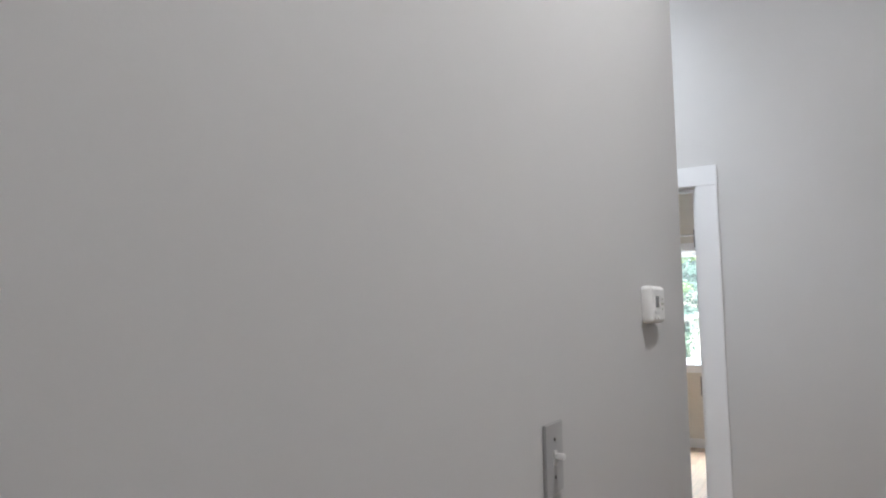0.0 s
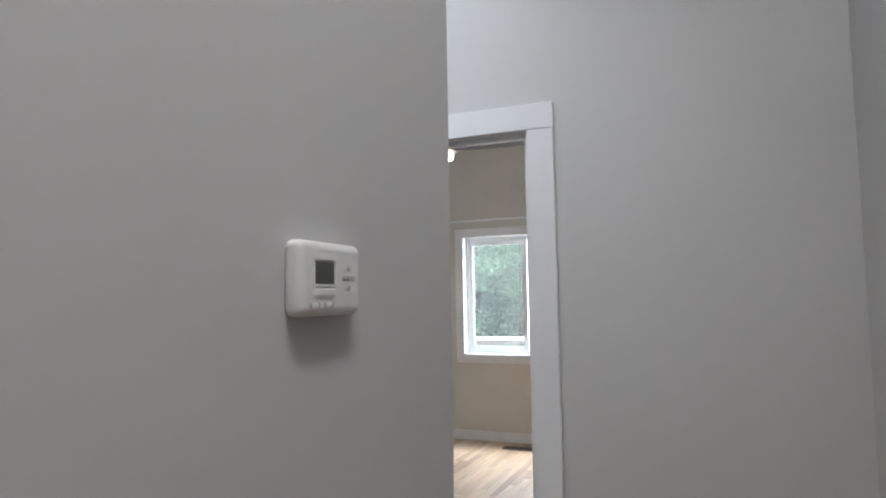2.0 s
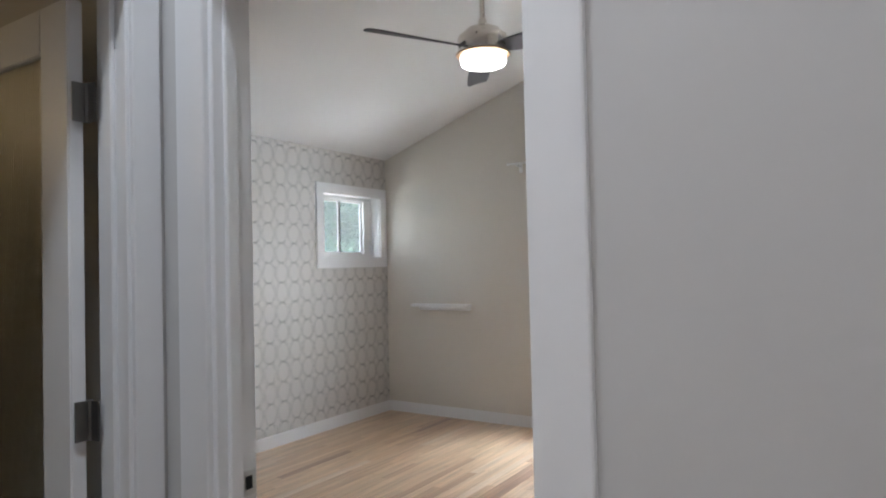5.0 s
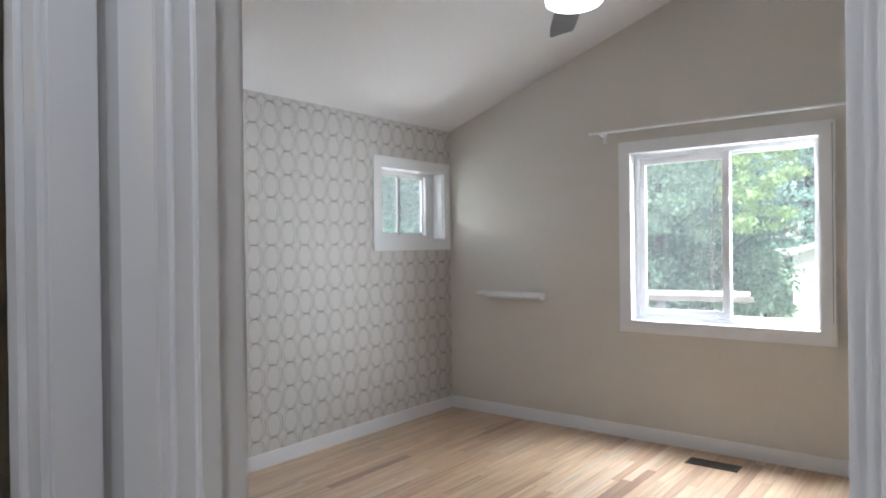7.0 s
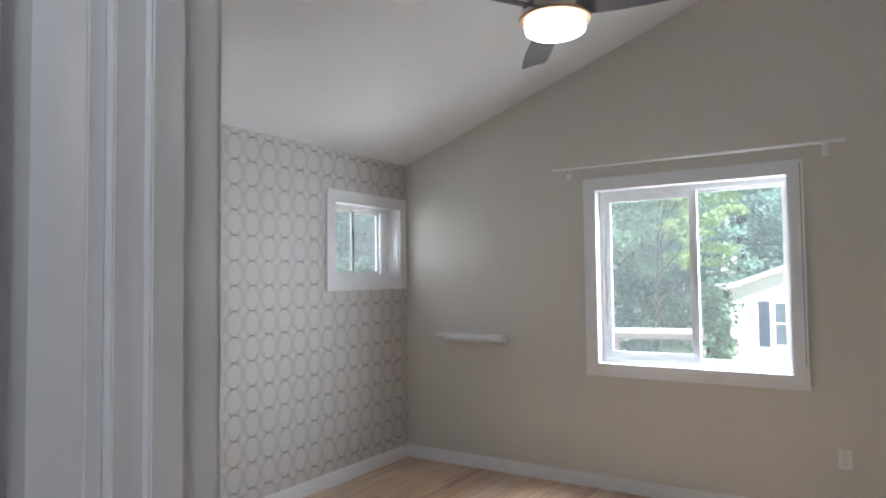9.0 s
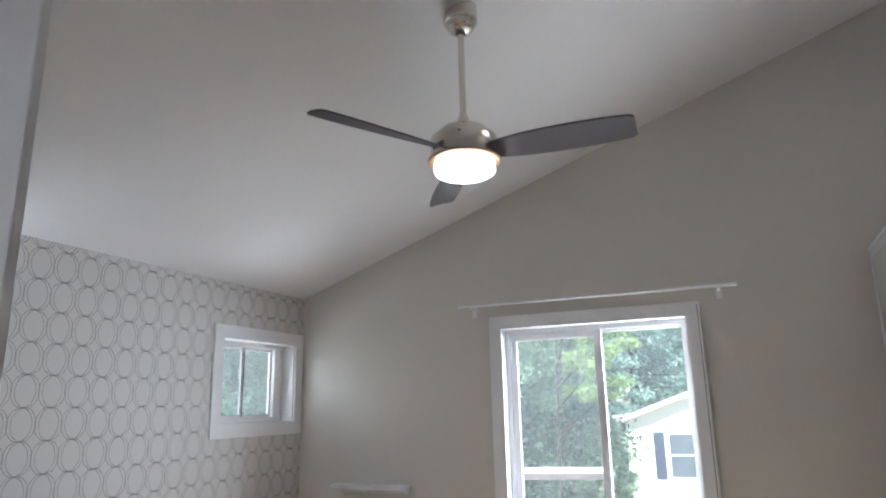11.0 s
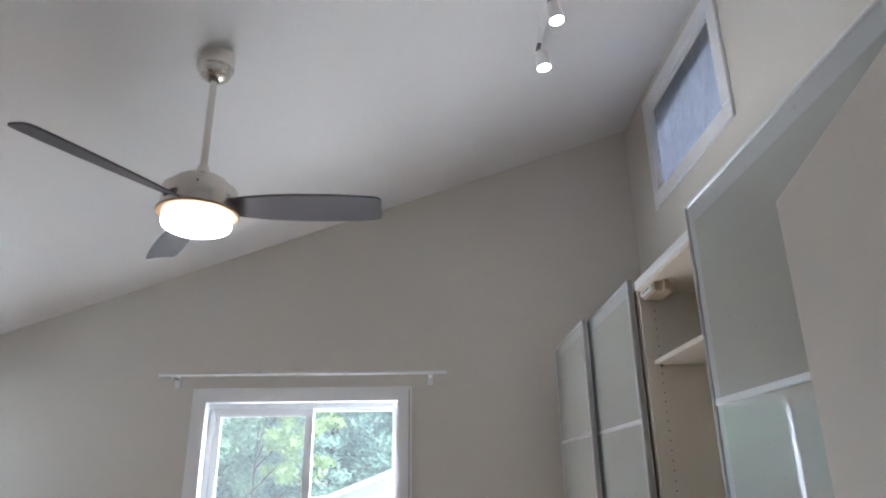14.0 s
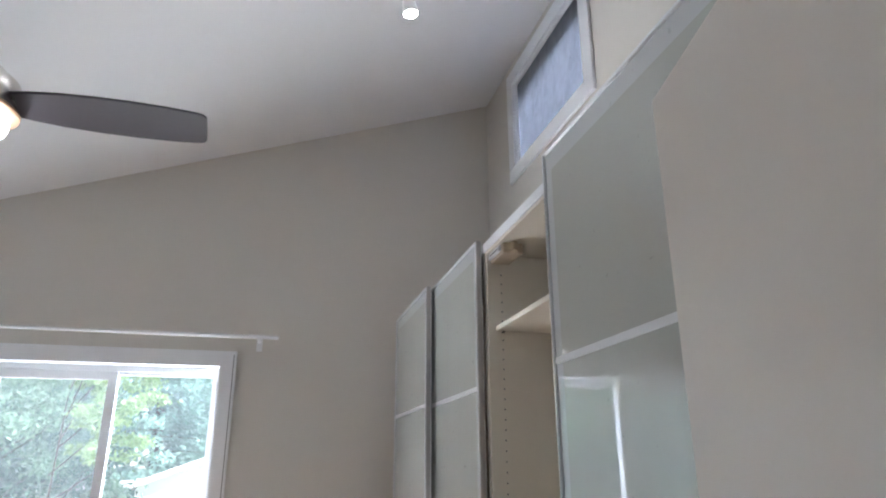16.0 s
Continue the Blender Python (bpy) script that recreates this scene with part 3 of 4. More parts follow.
def covered_glass():
    """Obscure glass: a grey-blue crinkled film that lets soft light through."""
    m = material("crinkled_film_glass", (0.17, 0.17, 0.195), 0.3, vary=0.8, scale=9, grain=34, bump=1.0, stretch=(1, 1, 0.4))
    n, l = m.node_tree.nodes, m.node_tree.links
    tr, mix = n.new("ShaderNodeBsdfTranslucent"), n.new("ShaderNodeMixShader")
    co, mp, mottle, ramp = n.new("ShaderNodeTexCoord"), n.new("ShaderNodeMapping"), n.new("ShaderNodeTexNoise"), n.new("ShaderNodeValToRGB")
    mp.inputs["Rotation"].default_value, mp.inputs["Scale"].default_value = (0.6, 0, 0), (1, 1.7, 1.1)
    mottle.inputs["Scale"].default_value, mottle.inputs["Detail"].default_value, mottle.inputs["Distortion"].default_value = 11.0, 10, 0.8
    e = ramp.color_ramp.elements
    e[0].position, e[0].color = 0.36, (0.20, 0.20, 0.222, 1)
    e[1].position, e[1].color = 0.72, (0.29, 0.30, 0.332, 1)
    l.new(co.outputs["Object"], mp.inputs[0]), l.new(mp.outputs[0], mottle.inputs["Vector"]), l.new(mottle.outputs["Fac"], ramp.inputs[0])
    l.new(ramp.outputs[0], tr.inputs[0])
    mix.inputs[0].default_value = 0.5
    l.new(n["Principled BSDF"].outputs[0], mix.inputs[1]), l.new(tr.outputs[0], mix.inputs[2])
    l.new(mix.outputs[0], n["Material Output"].inputs[0])
    return m


FILM = covered_glass()
w3 = thing("window_3", "high fixed window with grey-blue obscured glass", "window", "structure")
frame_ring("casing", "y", (EAST - 0.016, EAST), -1.595, -0.460, 3.190, 3.950, 0.094, w3, TRIM)
frame_ring("reveal", "y", (EAST - 0.001, EAST + 0.145), -1.503, -0.552, 3.282, 3.858, 0.010, w3, VINYL, bevel=0.001)
boxpart("pane", (EAST + 0.020, EAST + 0.025, -1.492, -0.563, 3.293, 3.847), FILM, w3)

# unseen window, added to carry the hall's fill lamp
w4 = thing("added_hall_window", "unseen high hall window, added, with obscured glass", "window", "structure")
frame_ring("casing", "y", (EAST - 0.016, EAST), -7.015, -5.885, 3.190, 3.950, 0.094, w4, TRIM)
frame_ring("reveal", "y", (EAST - 0.001, EAST + 0.145), -6.923, -5.977, 3.282, 3.858, 0.010, w4, VINYL, bevel=0.001)
boxpart("pane", (EAST + 0.100, EAST + 0.105, -6.912, -5.988, 3.293, 3.847), FILM, w4)

# ---- wardrobes ----
WF, WB, WTOP = 3.945, 4.525, 2.331   # carcass front, back, top


def wardrobe(y_far, y_near, doors, shelves, mid_z):
    w = thing("wardrobe", "tall cream wardrobe with sliding frosted glass doors", "wardrobe", group="wardrobes along the east wall", at=(4.2, (y_far + y_near) / 2, 0))
    mid = (y_far + y_near) / 2
    for y0, y1 in ((y_far - 0.018, y_far), (mid, mid + 0.018), (mid - 0.018, mid), (y_near, y_near + 0.018)):
        boxpart("side_panel", (WF, WB, y0 + 0.0003, y1 - 0.0003, 0.0, WTOP), CREAM, w, bevel=0.001)
    for y0, y1 in ((mid + 0.0185, y_far - 0.0185), (y_near + 0.0185, mid - 0.0185)):
        boxpart("top_panel", (WF, WB, y0, y1, WTOP - 0.02, WTOP), CREAM, w)
        boxpart("bottom_panel", (WF, WB, y0, y1, 0.05, 0.07), CREAM, w)
        boxpart("plinth", (WF + 0.02, WF + 0.036, y0, y1, 0.0, 0.049), CREAM, w)
        boxpart("back_panel", (WB - 0.008, WB - 0.002, y0, y1, 0.071, WTOP - 0.021), CREAM, w)
        for z in shelves:
            boxpart("shelf", (WF + 0.03, WB - 0.009, y0, y1, z - 0.018, z), CREAM, w, bevel=0.001)
    rail = bmesh.new()
    box(rail, 3.936, 3.99, y_near, y_far, WTOP + 0.0005, WTOP + 0.026)
    box(rail, 3.936, 3.941, y_near, y_far, WTOP - 0.012, WTOP + 0.0003)
    part("top_rail", rail, TRIM, w, "white sliding door rail", bevel=0.001)
    boxpart("bottom_rail", (3.868, WF - 0.001, y_near, y_far, 0.0, 0.02), ALU, w, bevel=0.001)
    for x0, ya, yb in doors:
        t = 0.026
        top, bot, st = 2.372, 0.028, 0.011
        bm = bmesh.new()
        box(bm, x0, x0 + t, ya, ya + st, bot, top)
        door = part("sliding_door", bm, ALU, w, "aluminium framed door with frosted glass", bevel=0.002)
        boxpart("stile", (x0, x0 + t, yb - st, yb, bot, top), ALU, door, bevel=0.002)
        boxpart("rail", (x0, x0 + t, ya + st + 0.0003, yb - st - 0.0003, top - st, top), ALU, door, bevel=0.002)
        boxpart("rail", (x0, x0 + t, ya + st + 0.0003, yb - st - 0.0003, bot, bot + st), ALU, door, bevel=0.002)
        boxpart("gasket_and_shade", (x0 + 0.004, x0 + t - 0.004, ya - 0.002, ya - 0.0003, bot, top), SEAL_SHADE, door)
        boxpart("gasket_and_shade", (x0 + 0.004, x0 + t - 0.004, yb + 0.0003, yb + 0.002, bot, top), SEAL_SHADE, door)
        zs = [bot + st, 0.60, 1.20, mid_z, top - st]
        for k, (a, b) in enumerate(zip(zs, zs[1:])):
            a, b = a + (0.0095 if k else 0.0005), b - (0.0095 if k < 3 else 0.0005)
            ba, bb = (a + 0.055 if k == 0 else a), (b - 0.055 if k == 3 else b)
            g0, g1 = x0 + 0.006, x0 + 0.012
            boxpart("glass_panel", (g0, g1, ya + st + 0.038, yb - st - 0.038, ba, bb), FROST, door, "frosted greenish glass")
            boxpart("etched_border", (g0, g1, ya + st + 0.0005, ya + st + 0.0378, a, b), EDGE, door, "paler etched glass border")
            boxpart("etched_border", (g0, g1, yb - st - 0.0378, yb - st - 0.0005, a, b), EDGE, door, "paler etched glass border")
            if k == 3:
                boxpart("etched_border", (g0, g1, ya + st + 0.038, yb - st - 0.038, bb + 0.0002, b), EDGE, door, "paler etched glass border")
        for z in (0.60, 1.20, mid_z):
            boxpart("mid_rail", (x0 + 0.002, x0 + 0.020, ya + st + 0.0004, yb - st - 0.0004, z - 0.009, z + 0.009), ALU, door, bevel=0.002)
    return w


far_wardrobe = wardrobe(-0.13, -1.645, ((3.872, -0.945, -0.135), (3.908, -1.652, -0.880)), (2.03, 1.2, 0.6), 1.803)
near_wardrobe = wardrobe(-1.663, -3.66, ((3.872, -3.45, -2.415), (3.908, -3.655, -2.62)), (2.03, 1.2, 0.6), 1.784)
# rows of shelf-pin holes on the open bay's far panel, their shade as dark studs
bm = bmesh.new()
for i in range(56):
    for x in (4.0, 4.43):
        rod(bm, (x, -1.683, 0.25 + i * 0.036), (x, -1.6812, 0.25 + i * 0.036), 0.0028, steps=8)
part("pin_hole_shade", bm, GASKET_SHADE, near_wardrobe)["kind"] = "stuff"
for z in (2.008, 1.178, 0.578):
    bm = bmesh.new()
    rod(bm, (4.0, -1.695, z), (4.0, -1.6816, z), 0.0045, steps=10)
    part("shelf_pin", bm, STEEL, near_wardrobe, "small steel shelf pin")
bm = bmesh.new()
box(bm, 3.958, 4.035, -1.865, -1.686, 2.272, 2.3108)
bmesh.ops.bevel(bm, geom=[e for e in bm.edges if abs(e.verts[0].co.z - e.verts[1].co.z) > 0.03 and e.verts[0].co.y < -1.8], offset=0.028, segments=5, affect="EDGES")
damper = part("door_damper", bm, WOODBLOCK, near_wardrobe, "pale door closing block with steel clip", bevel=0.003)
boxpart("clip", (3.948, 3.9575, -1.815, -1.69, 2.282, 2.306), PLASTIC, damper, "white plastic clip", bevel=0.002)
boxpart("spring", (3.9465, 3.9478, -1.80, -1.71, 2.291, 2.297), STEEL, damper, "dark steel spring", bevel=0.0003)

# ---- ceiling fan ----
FX, FY = 2.232, -1.99
FZ = ceil_z(FX)
fan = thing("ceiling_fan", "brushed nickel three-blade ceiling fan with lit bowl", "ceiling fan", at=(FX, FY, FZ))
bm = bmesh.new()
lathe(bm, [(0.073, FZ + 0.03), (0.074, FZ - 0.040), (0.072, FZ - 0.047), (0.066, FZ - 0.052), (0.0655, FZ - 0.055), (0.060, FZ - 0.070), (0.050, FZ - 0.083), (0.030, FZ - 0.091)], FX, FY)
canopy = part("canopy", bm, NICKEL, fan, smooth=True)
# dark collar stands in for the shade of the canopy's centre hole
bm = bmesh.new()
lathe(bm, [(0.020, FZ - 0.0912), (0.022, FZ - 0.098), (0.014, FZ - 0.104)], FX, FY, 24)
part("canopy_hole_shade", bm, GASKET_SHADE, canopy, smooth=True)
bm = bmesh.new()
rod(bm, (FX, FY, 2.71), (FX, FY, FZ - 0.09), 0.0135, steps=20)
part("downrod", bm, NICKEL, fan, smooth=True)
bm = bmesh.new()
lathe(bm, [(0.018, 2.738), (0.023, 2.724), (0.025, 2.702), (0.040, 2.692), (0.070, 2.684), (0.092, 2.674), (0.104, 2.660), (0.110, 2.645), (0.126, 2.641), (0.133, 2.636), (0.136, 2.628), (0.1365, 2.556), (0.134, 2.548), (0.120, 2.545)], FX, FY, 48)
part("motor_housing", bm, NICKEL, fan, smooth=True)
bm = bmesh.new()
lathe(bm, [(0.119, 2.5447), (0.145, 2.5435), (0.1485, 2.540), (0.1485, 2.535), (0.145, 2.5325), (0.121, 2.5315)], FX, FY, 48)
part("trim_ring", bm, material("warm_bronze", (0.42, 0.27, 0.16), 0.4, 0.5), fan, "warm bronze ring round the bowl", smooth=True)
bm = bmesh.new()
lathe(bm, [(0.117, 2.5313), (0.123, 2.526), (0.124, 2.497), (0.121, 2.487), (0.108, 2.479), (0.075, 2.472), (0.03, 2.470)], FX, FY, 48)
part("light_bowl", bm, LAMP, fan, "lit white glass bowl", smooth=True)

for k in range(3):
    q = radians(45 + 120 * k)
    bm = bmesh.new()
    rod(bm, (FX + 0.1355 * math.cos(q), FY + 0.1355 * math.sin(q), 2.618), (FX + 0.1385 * math.cos(q), FY + 0.1385 * math.sin(q), 2.618), 0.005, steps=10)
    part("housing_screw", bm, GASKET_SHADE, fan)
    q = radians(2.5 + 120 * k)
    bm = bmesh.new()
    # dark block stands in for the shade inside the blade's slot
    box(bm, 0.100, 0.1378, -0.036, 0.036, 2.560, 2.592)
    bm.transform(Matrix.Translation((FX, FY, 0)) @ Matrix.Rotation(q, 4, "Z"))
    part("blade_slot_shade", bm, GASKET_SHADE, fan, "dark block for the shade of the slot where a blade enters", bevel=0.006)


def blade(angle):
    """A curved, pitched blade with a rounded tip, on its iron."""
    bm = bmesh.new()
    stations = [(0.125, 0.040), (0.18, 0.050), (0.26, 0.060), (0.36, 0.067), (0.46, 0.070), (0.56, 0.069), (0.635, 0.065), (0.661, 0.062), (0.673, 0.057), (0.680, 0.048)]
    rows_ = []
    turn = Matrix.Rotation(angle, 4, "Z")
    for r, h in stations:
        row = []
        for dz in (0.004, -0.004):
            for k in (-1, -0.4, 0.4, 1):
                p = Vector((r, k * h, 0))
                p.z = -0.42 * k * h * (1 - 0.35 * r / 0.68) + dz - 0.003 * k * k
                row.append(bm.verts.new(turn @ p + Vector((FX, FY, 2.572))))
        rows_.append(row)
    for p, q in zip(rows_, rows_[1:]):
        for i in range(3):
            bm.faces.new((p[i], p[i + 1], q[i + 1], q[i]))
            bm.faces.new((p[4 + i], q[4 + i], q[5 + i], p[5 + i]))
        bm.faces.new((p[0], q[0], q[4], p[4])), bm.faces.new((p[3], p[7], q[7], q[3]))
    for row in (rows_[0], rows_[-1]):
        for i in range(3):
            bm.faces.new((row[i], row[i + 1], row[5 + i], row[4 + i]))
    return part("blade", bm, BLADE, fan, "dark grey blade", smooth=True)


for k in range(3):
    blade(radians(2.5 + 120 * k))

# ---- track light ----
trk = thing("track_light", "white ceiling track with two lit spot heads", "track light", at=(3.66, -1.6, ceil_z(3.66)))
TXR = 3.655
bm = bmesh.new()
box(bm, TXR - 0.012, TXR + 0.012, -1.86, -1.38, ceil_z(TXR) - 0.022, ceil_z(TXR) - 0.002)
part("track", bm, PLASTIC, trk, bevel=0.002)
for y in (-1.44, -1.80):
    z = ceil_z(TXR) - 0.022
    bm = bmesh.new()
    rod(bm, (TXR, y, z), (TXR + 0.010, y + 0.005, z - 0.035), 0.008)
    box(bm, TXR - 0.010, TXR + 0.010, y - 0.03, y + 0.03, z - 0.010, z)
    part("stem", bm, STEEL, trk, smooth=True)
    a, b = Vector((TXR + 0.012, y + 0.006, z - 0.03)), Vector((TXR + 0.024, y + 0.004, z - 0.125))
    bm = bmesh.new()
    rod(bm, a, b, 0.027, 0.036, 24)
    hd = part("spot_head", bm, PLASTIC, trk, smooth=True)
    d = (b - a).normalized()
    bm = bmesh.new()
    rod(bm, b + d * 0.0005, b + d * 0.004, 0.031, 0.027, 24)
    part("bulb", bm, BULB, hd, "lit warm bulb", smooth=True)

# ---- wall shelf, curtain rod, outlet, register ----
ws = thing("wall_shelf", "short white moulded ledge shelf on the greige wall", "shelf", at=(0.66, 0, 1.02))
boxpart("ledge", (0.355, 0.955, -0.118, -0.0005, 1.018, 1.042), TRIM, ws, bevel=0.004)
bm = bmesh.new()
prof = [(-0.0005, 1.0175), (-0.092, 1.0175), (-0.092, 1.008), (-0.080, 1.000), (-0.066, 0.992), (-0.060, 0.984), (-0.0005, 0.984)]
ra, rb = ([bm.verts.new((x, y, z)) for y, z in prof] for x in (0.43, 0.945))
bm.faces.new(ra), bm.faces.new(rb[::-1])
for i in range(len(prof)):
    j = (i + 1) % len(prof)
    bm.faces.new((ra[i], rb[i], rb[j], ra[j]))
part("moulding", bm, TRIM, ws)

cr = thing("curtain_rod", "plain white curtain rod on two wall brackets", "curtain rod", at=(2.28, -0.08, 2.247))
bm = bmesh.new()
rod(bm, (1.39, -0.08, 2.247), (2.35, -0.08, 2.247), 0.0095, steps=16), rod(bm, (2.30, -0.08, 2.247), (3.18, -0.08, 2.247), 0.0115, steps=16)
part("pole", bm, VINYL, cr, smooth=True)
for x in (1.39, 3.18):
    bm = bmesh.new()
    s = 1 if x > 2 else -1
    rod(bm, (x - s * 0.004, -0.08, 2.247), (x + s * 0.010, -0.08, 2.247), 0.0135, 0.010, 16)
    part("end_cap", bm, VINYL, cr, smooth=True)
for x in (1.475, 3.085):
    bm = bmesh.new()
    box(bm, x - 0.017, x + 0.017, -0.008, -0.0005, 2.176, 2.264), box(bm, x - 0.008, x + 0.008, -0.09, -0.0062, 2.224, 2.235)
    box(bm, x - 0.008, x + 0.008, -0.096, -0.0902, 2.224, 2.251)
    part("bracket", bm, VINYL, cr, bevel=0.0015)

ou = thing("wall_outlet", "white duplex outlet plate on the greige wall", "outlet", at=(3.128, 0, 0.402))
plate = boxpart("cover_plate", (3.093, 3.163, -0.007, -0.0005, 0.345, 0.459), PLASTIC, ou, bevel=0.003)
for z in (0.378, 0.426):
    sk = boxpart("socket", (3.111, 3.145, -0.0095, -0.0072, z - 0.015, z + 0.015), PLASTIC, ou, bevel=0.002)
    # slots are raised dark blocks that paint in their shade
    bm = bmesh.new()
    box(bm, 3.119, 3.1215, -0.0102, -0.0096, z - 0.002, z + 0.008), box(bm, 3.1335, 3.136, -0.0102, -0.0096, z - 0.003, z + 0.008)
    rod(bm, (3.128, -0.0102, z - 0.009), (3.128, -0.0096, z - 0.009), 0.0025, steps=8)
    part("slot_shade", bm, GASKET_SHADE, sk)
bm = bmesh.new()
rod(bm, (3.128, -0.0088, 0.402), (3.128, -0.0071, 0.402), 0.0032, steps=10)
part("screw", bm, STEEL, ou)

po = thing("wall_outlet", "outlet plate papered over to match the ringed wall", "outlet", at=(0.0, -0.2772, 0.474))
boxpart("cover_plate", (0.0005, 0.006, -0.312, -0.242, 0.360, 0.474), PAPER, po, "plate covered in ring wallpaper", bevel=0.002)
for z in (0.394, 0.441):
    boxpart("socket", (0.0061, 0.0085, -0.294, -0.260, z - 0.015, z + 0.015), PAPER, po, bevel=0.001)

vent = thing("floor_register", "dark brown metal floor register set in the oak floor", "floor vent", at=(2.305, -0.255, 0.0))
VX0, VX1, VY0, VY1 = 2.145, 2.465, -0.325, -0.195
# black sheet under the slats paints in the depth's shade
boxpart("well_shade", (VX0 + 0.012, VX1 - 0.012, VY0 + 0.012, VY1 - 0.012, 0.0005, 0.0015), BLACK, vent)
for dims in ((VX0, VX1, VY0, VY0 + 0.016), (VX0, VX1, VY1 - 0.016, VY1), (VX0, VX0 + 0.018, VY0 + 0.0163, VY1 - 0.0163), (VX1 - 0.018, VX1, VY0 + 0.0163, VY1 - 0.0163)):
    boxpart("rim", (*dims, 0.0006, 0.006), BRONZE, vent, bevel=0.0015)
for i in range(24):
    x = VX0 + 0.024 + i * 0.0118
    boxpart("slat", (x, x + 0.0045, VY0 + 0.0166, VY1 - 0.0166, 0.0016, 0.005), BRONZE, vent)
boxpart("cross_bar", (VX0 + 0.019, VX1 - 0.019, -0.263, -0.257, 0.0051, 0.006), BRONZE, vent)

# ---- thermostat and light switch ----
th = thing("thermostat", "white wall thermostat with dark screen and grey buttons", "thermostat", at=(TH_X, -5.6950, 1.475))


def pillow(bm, cy, cz, w, h, r, layers, steps=6):
    """A rounded box on a wall that faces +x; layers: (x, inset) from the wall outwards."""
    rings = []
    for x, inset in layers:
        hw, hh, rr = w / 2 - inset, h / 2 - inset, max(0.002, r - inset * 0.5)
        ring = []
        for k, (sy, sz) in enumerate(((1, 1), (-1, 1), (-1, -1), (1, -1))):
            for i in range(steps + 1):
                q = math.pi / 2 * (k + i / steps)
                ring.append(bm.verts.new((x, cy + sy * (hw - rr) + rr * math.cos(q), cz + sz * (hh - rr) + rr * math.sin(q))))
        rings.append(ring)
    for p, q in zip(rings, rings[1:]):
        for i in range(len(p)):
            j = (i + 1) % len(p)
            bm.faces.new((p[i], p[j], q[j], q[i]))
    bm.faces.new(rings[0]), bm.faces.new(rings[-1])


bm = bmesh.new()
pillow(bm, -5.6940, 1.4755, 0.145, 0.097, 0.011, [(TH_X + d, i) for d, i in ((0.0005, 0.004), (0.004, 0.001), (0.008, 0.0), (0.016, 0.0), (0.021, 0.001), (0.0255, 0.004), (0.0280, 0.009), (0.0285, 0.013))])
part("body", bm, PLASTIC, th, smooth=True)
fx = TH_X + 0.0287
for dims in ((-5.7445, -5.6910, 1.4985, 1.5025), (-5.7445, -5.6910, 1.4640, 1.4675), (-5.7445, -5.7408, 1.4677, 1.4983), (-5.6947, -5.6910, 1.4677, 1.4983)):
    boxpart("screen_bezel", (fx - 0.0005, fx + 0.0022, *dims), PLASTIC, th, bevel=0.0008)
bm = bmesh.new()
pillow(bm, -5.7177, 1.4575, 0.050, 0.011, 0.004, [(fx - 0.0004, 0), (fx + 0.0012, 0.0), (fx + 0.0022, 0.0012), (fx + 0.0025, 0.003)], 4)
part("lower_lip", bm, PLASTIC, th, smooth=True)
boxpart("screen", (fx + 0.0001, fx + 0.0006, -5.7405, -5.6950, 1.468, 1.4965), LCD, th)
FADED = material("faded_grey_print", (0.50, 0.50, 0.46), 0.5)
for y, z in ((-5.6580, 1.490), (-5.6580, 1.464), (-5.6700, 1.477), (-5.6460, 1.477), (-5.6580, 1.477)):
    bm = bmesh.new()
    pillow(bm, y, z, 0.009, 0.007, 0.003, [(fx - 0.0002, 0), (fx + 0.0010, 0.0), (fx + 0.0016, 0.001)], 3)
    part("arrow_button", bm, FADED, th, "faded grey arrow key", smooth=True)
for y in (-5.7390, -5.7070):
    bm = bmesh.new()
    pillow(bm, y, 1.4405, 0.013, 0.008, 0.003, [(fx - 0.0002, 0), (fx + 0.0015, 0.0), (fx + 0.0026, 0.0015)], 3)
    part("button", bm, PLASTIC, th, smooth=True)
    boxpart("button_mark", (fx, fx + 0.0008, y + 0.0075, y + 0.011, 1.4370, 1.4440), FADED, th)
    boxpart("button_mark", (fx, fx + 0.0008, y - 0.011, y - 0.0075, 1.4370, 1.4440), FADED, th)
boxpart("brand_bar", (fx - 0.0003, fx + 0.0003, -5.7270, -5.7030, 1.5095, 1.5107), material("pale_print", (0.62, 0.62, 0.60), 0.5), th)

PLATE = material("satin_grey_plate", (0.47, 0.47, 0.475), 0.45, 0.3, vary=0.05, scale=20, grain=200)
sw = thing("light_switch", "grey steel switch plate with white toggle", "light switch", at=(TH_X, -6.405, 1.219))
boxpart("cover_plate", (TH_X + 0.0005, TH_X + 0.006, -6.444, -6.366, 1.161, 1.278), PLATE, sw, "brushed grey steel plate", bevel=0.002)
boxpart("slot", (TH_X + 0.0061, TH_X + 0.008, -6.411, -6.399, 1.207, 1.232), PLASTIC, sw)
bm = bmesh.new()
box(bm, TH_X + 0.0081, TH_X + 0.024, -6.4095, -6.4005, 1.218, 1.228)
part("toggle", bm, PLASTIC, sw, "white toggle", bevel=0.002)
for z in (1.189, 1.250):
    bm = bmesh.new()
    rod(bm, (TH_X + 0.0061, -6.405, z), (TH_X + 0.0072, -6.405, z), 0.003, steps=10)
    part("screw", bm, STEEL, sw)

# ---- outside ----
GZ = -1.45
bm = bmesh.new()
box(bm, -400, 400, -400, 400, GZ - 0.5, GZ)
tagged(new("ground", mesh_of("ground", bm, LAWN)), "sunlit yard of dry grass and gravel", "ground", kind="structure")


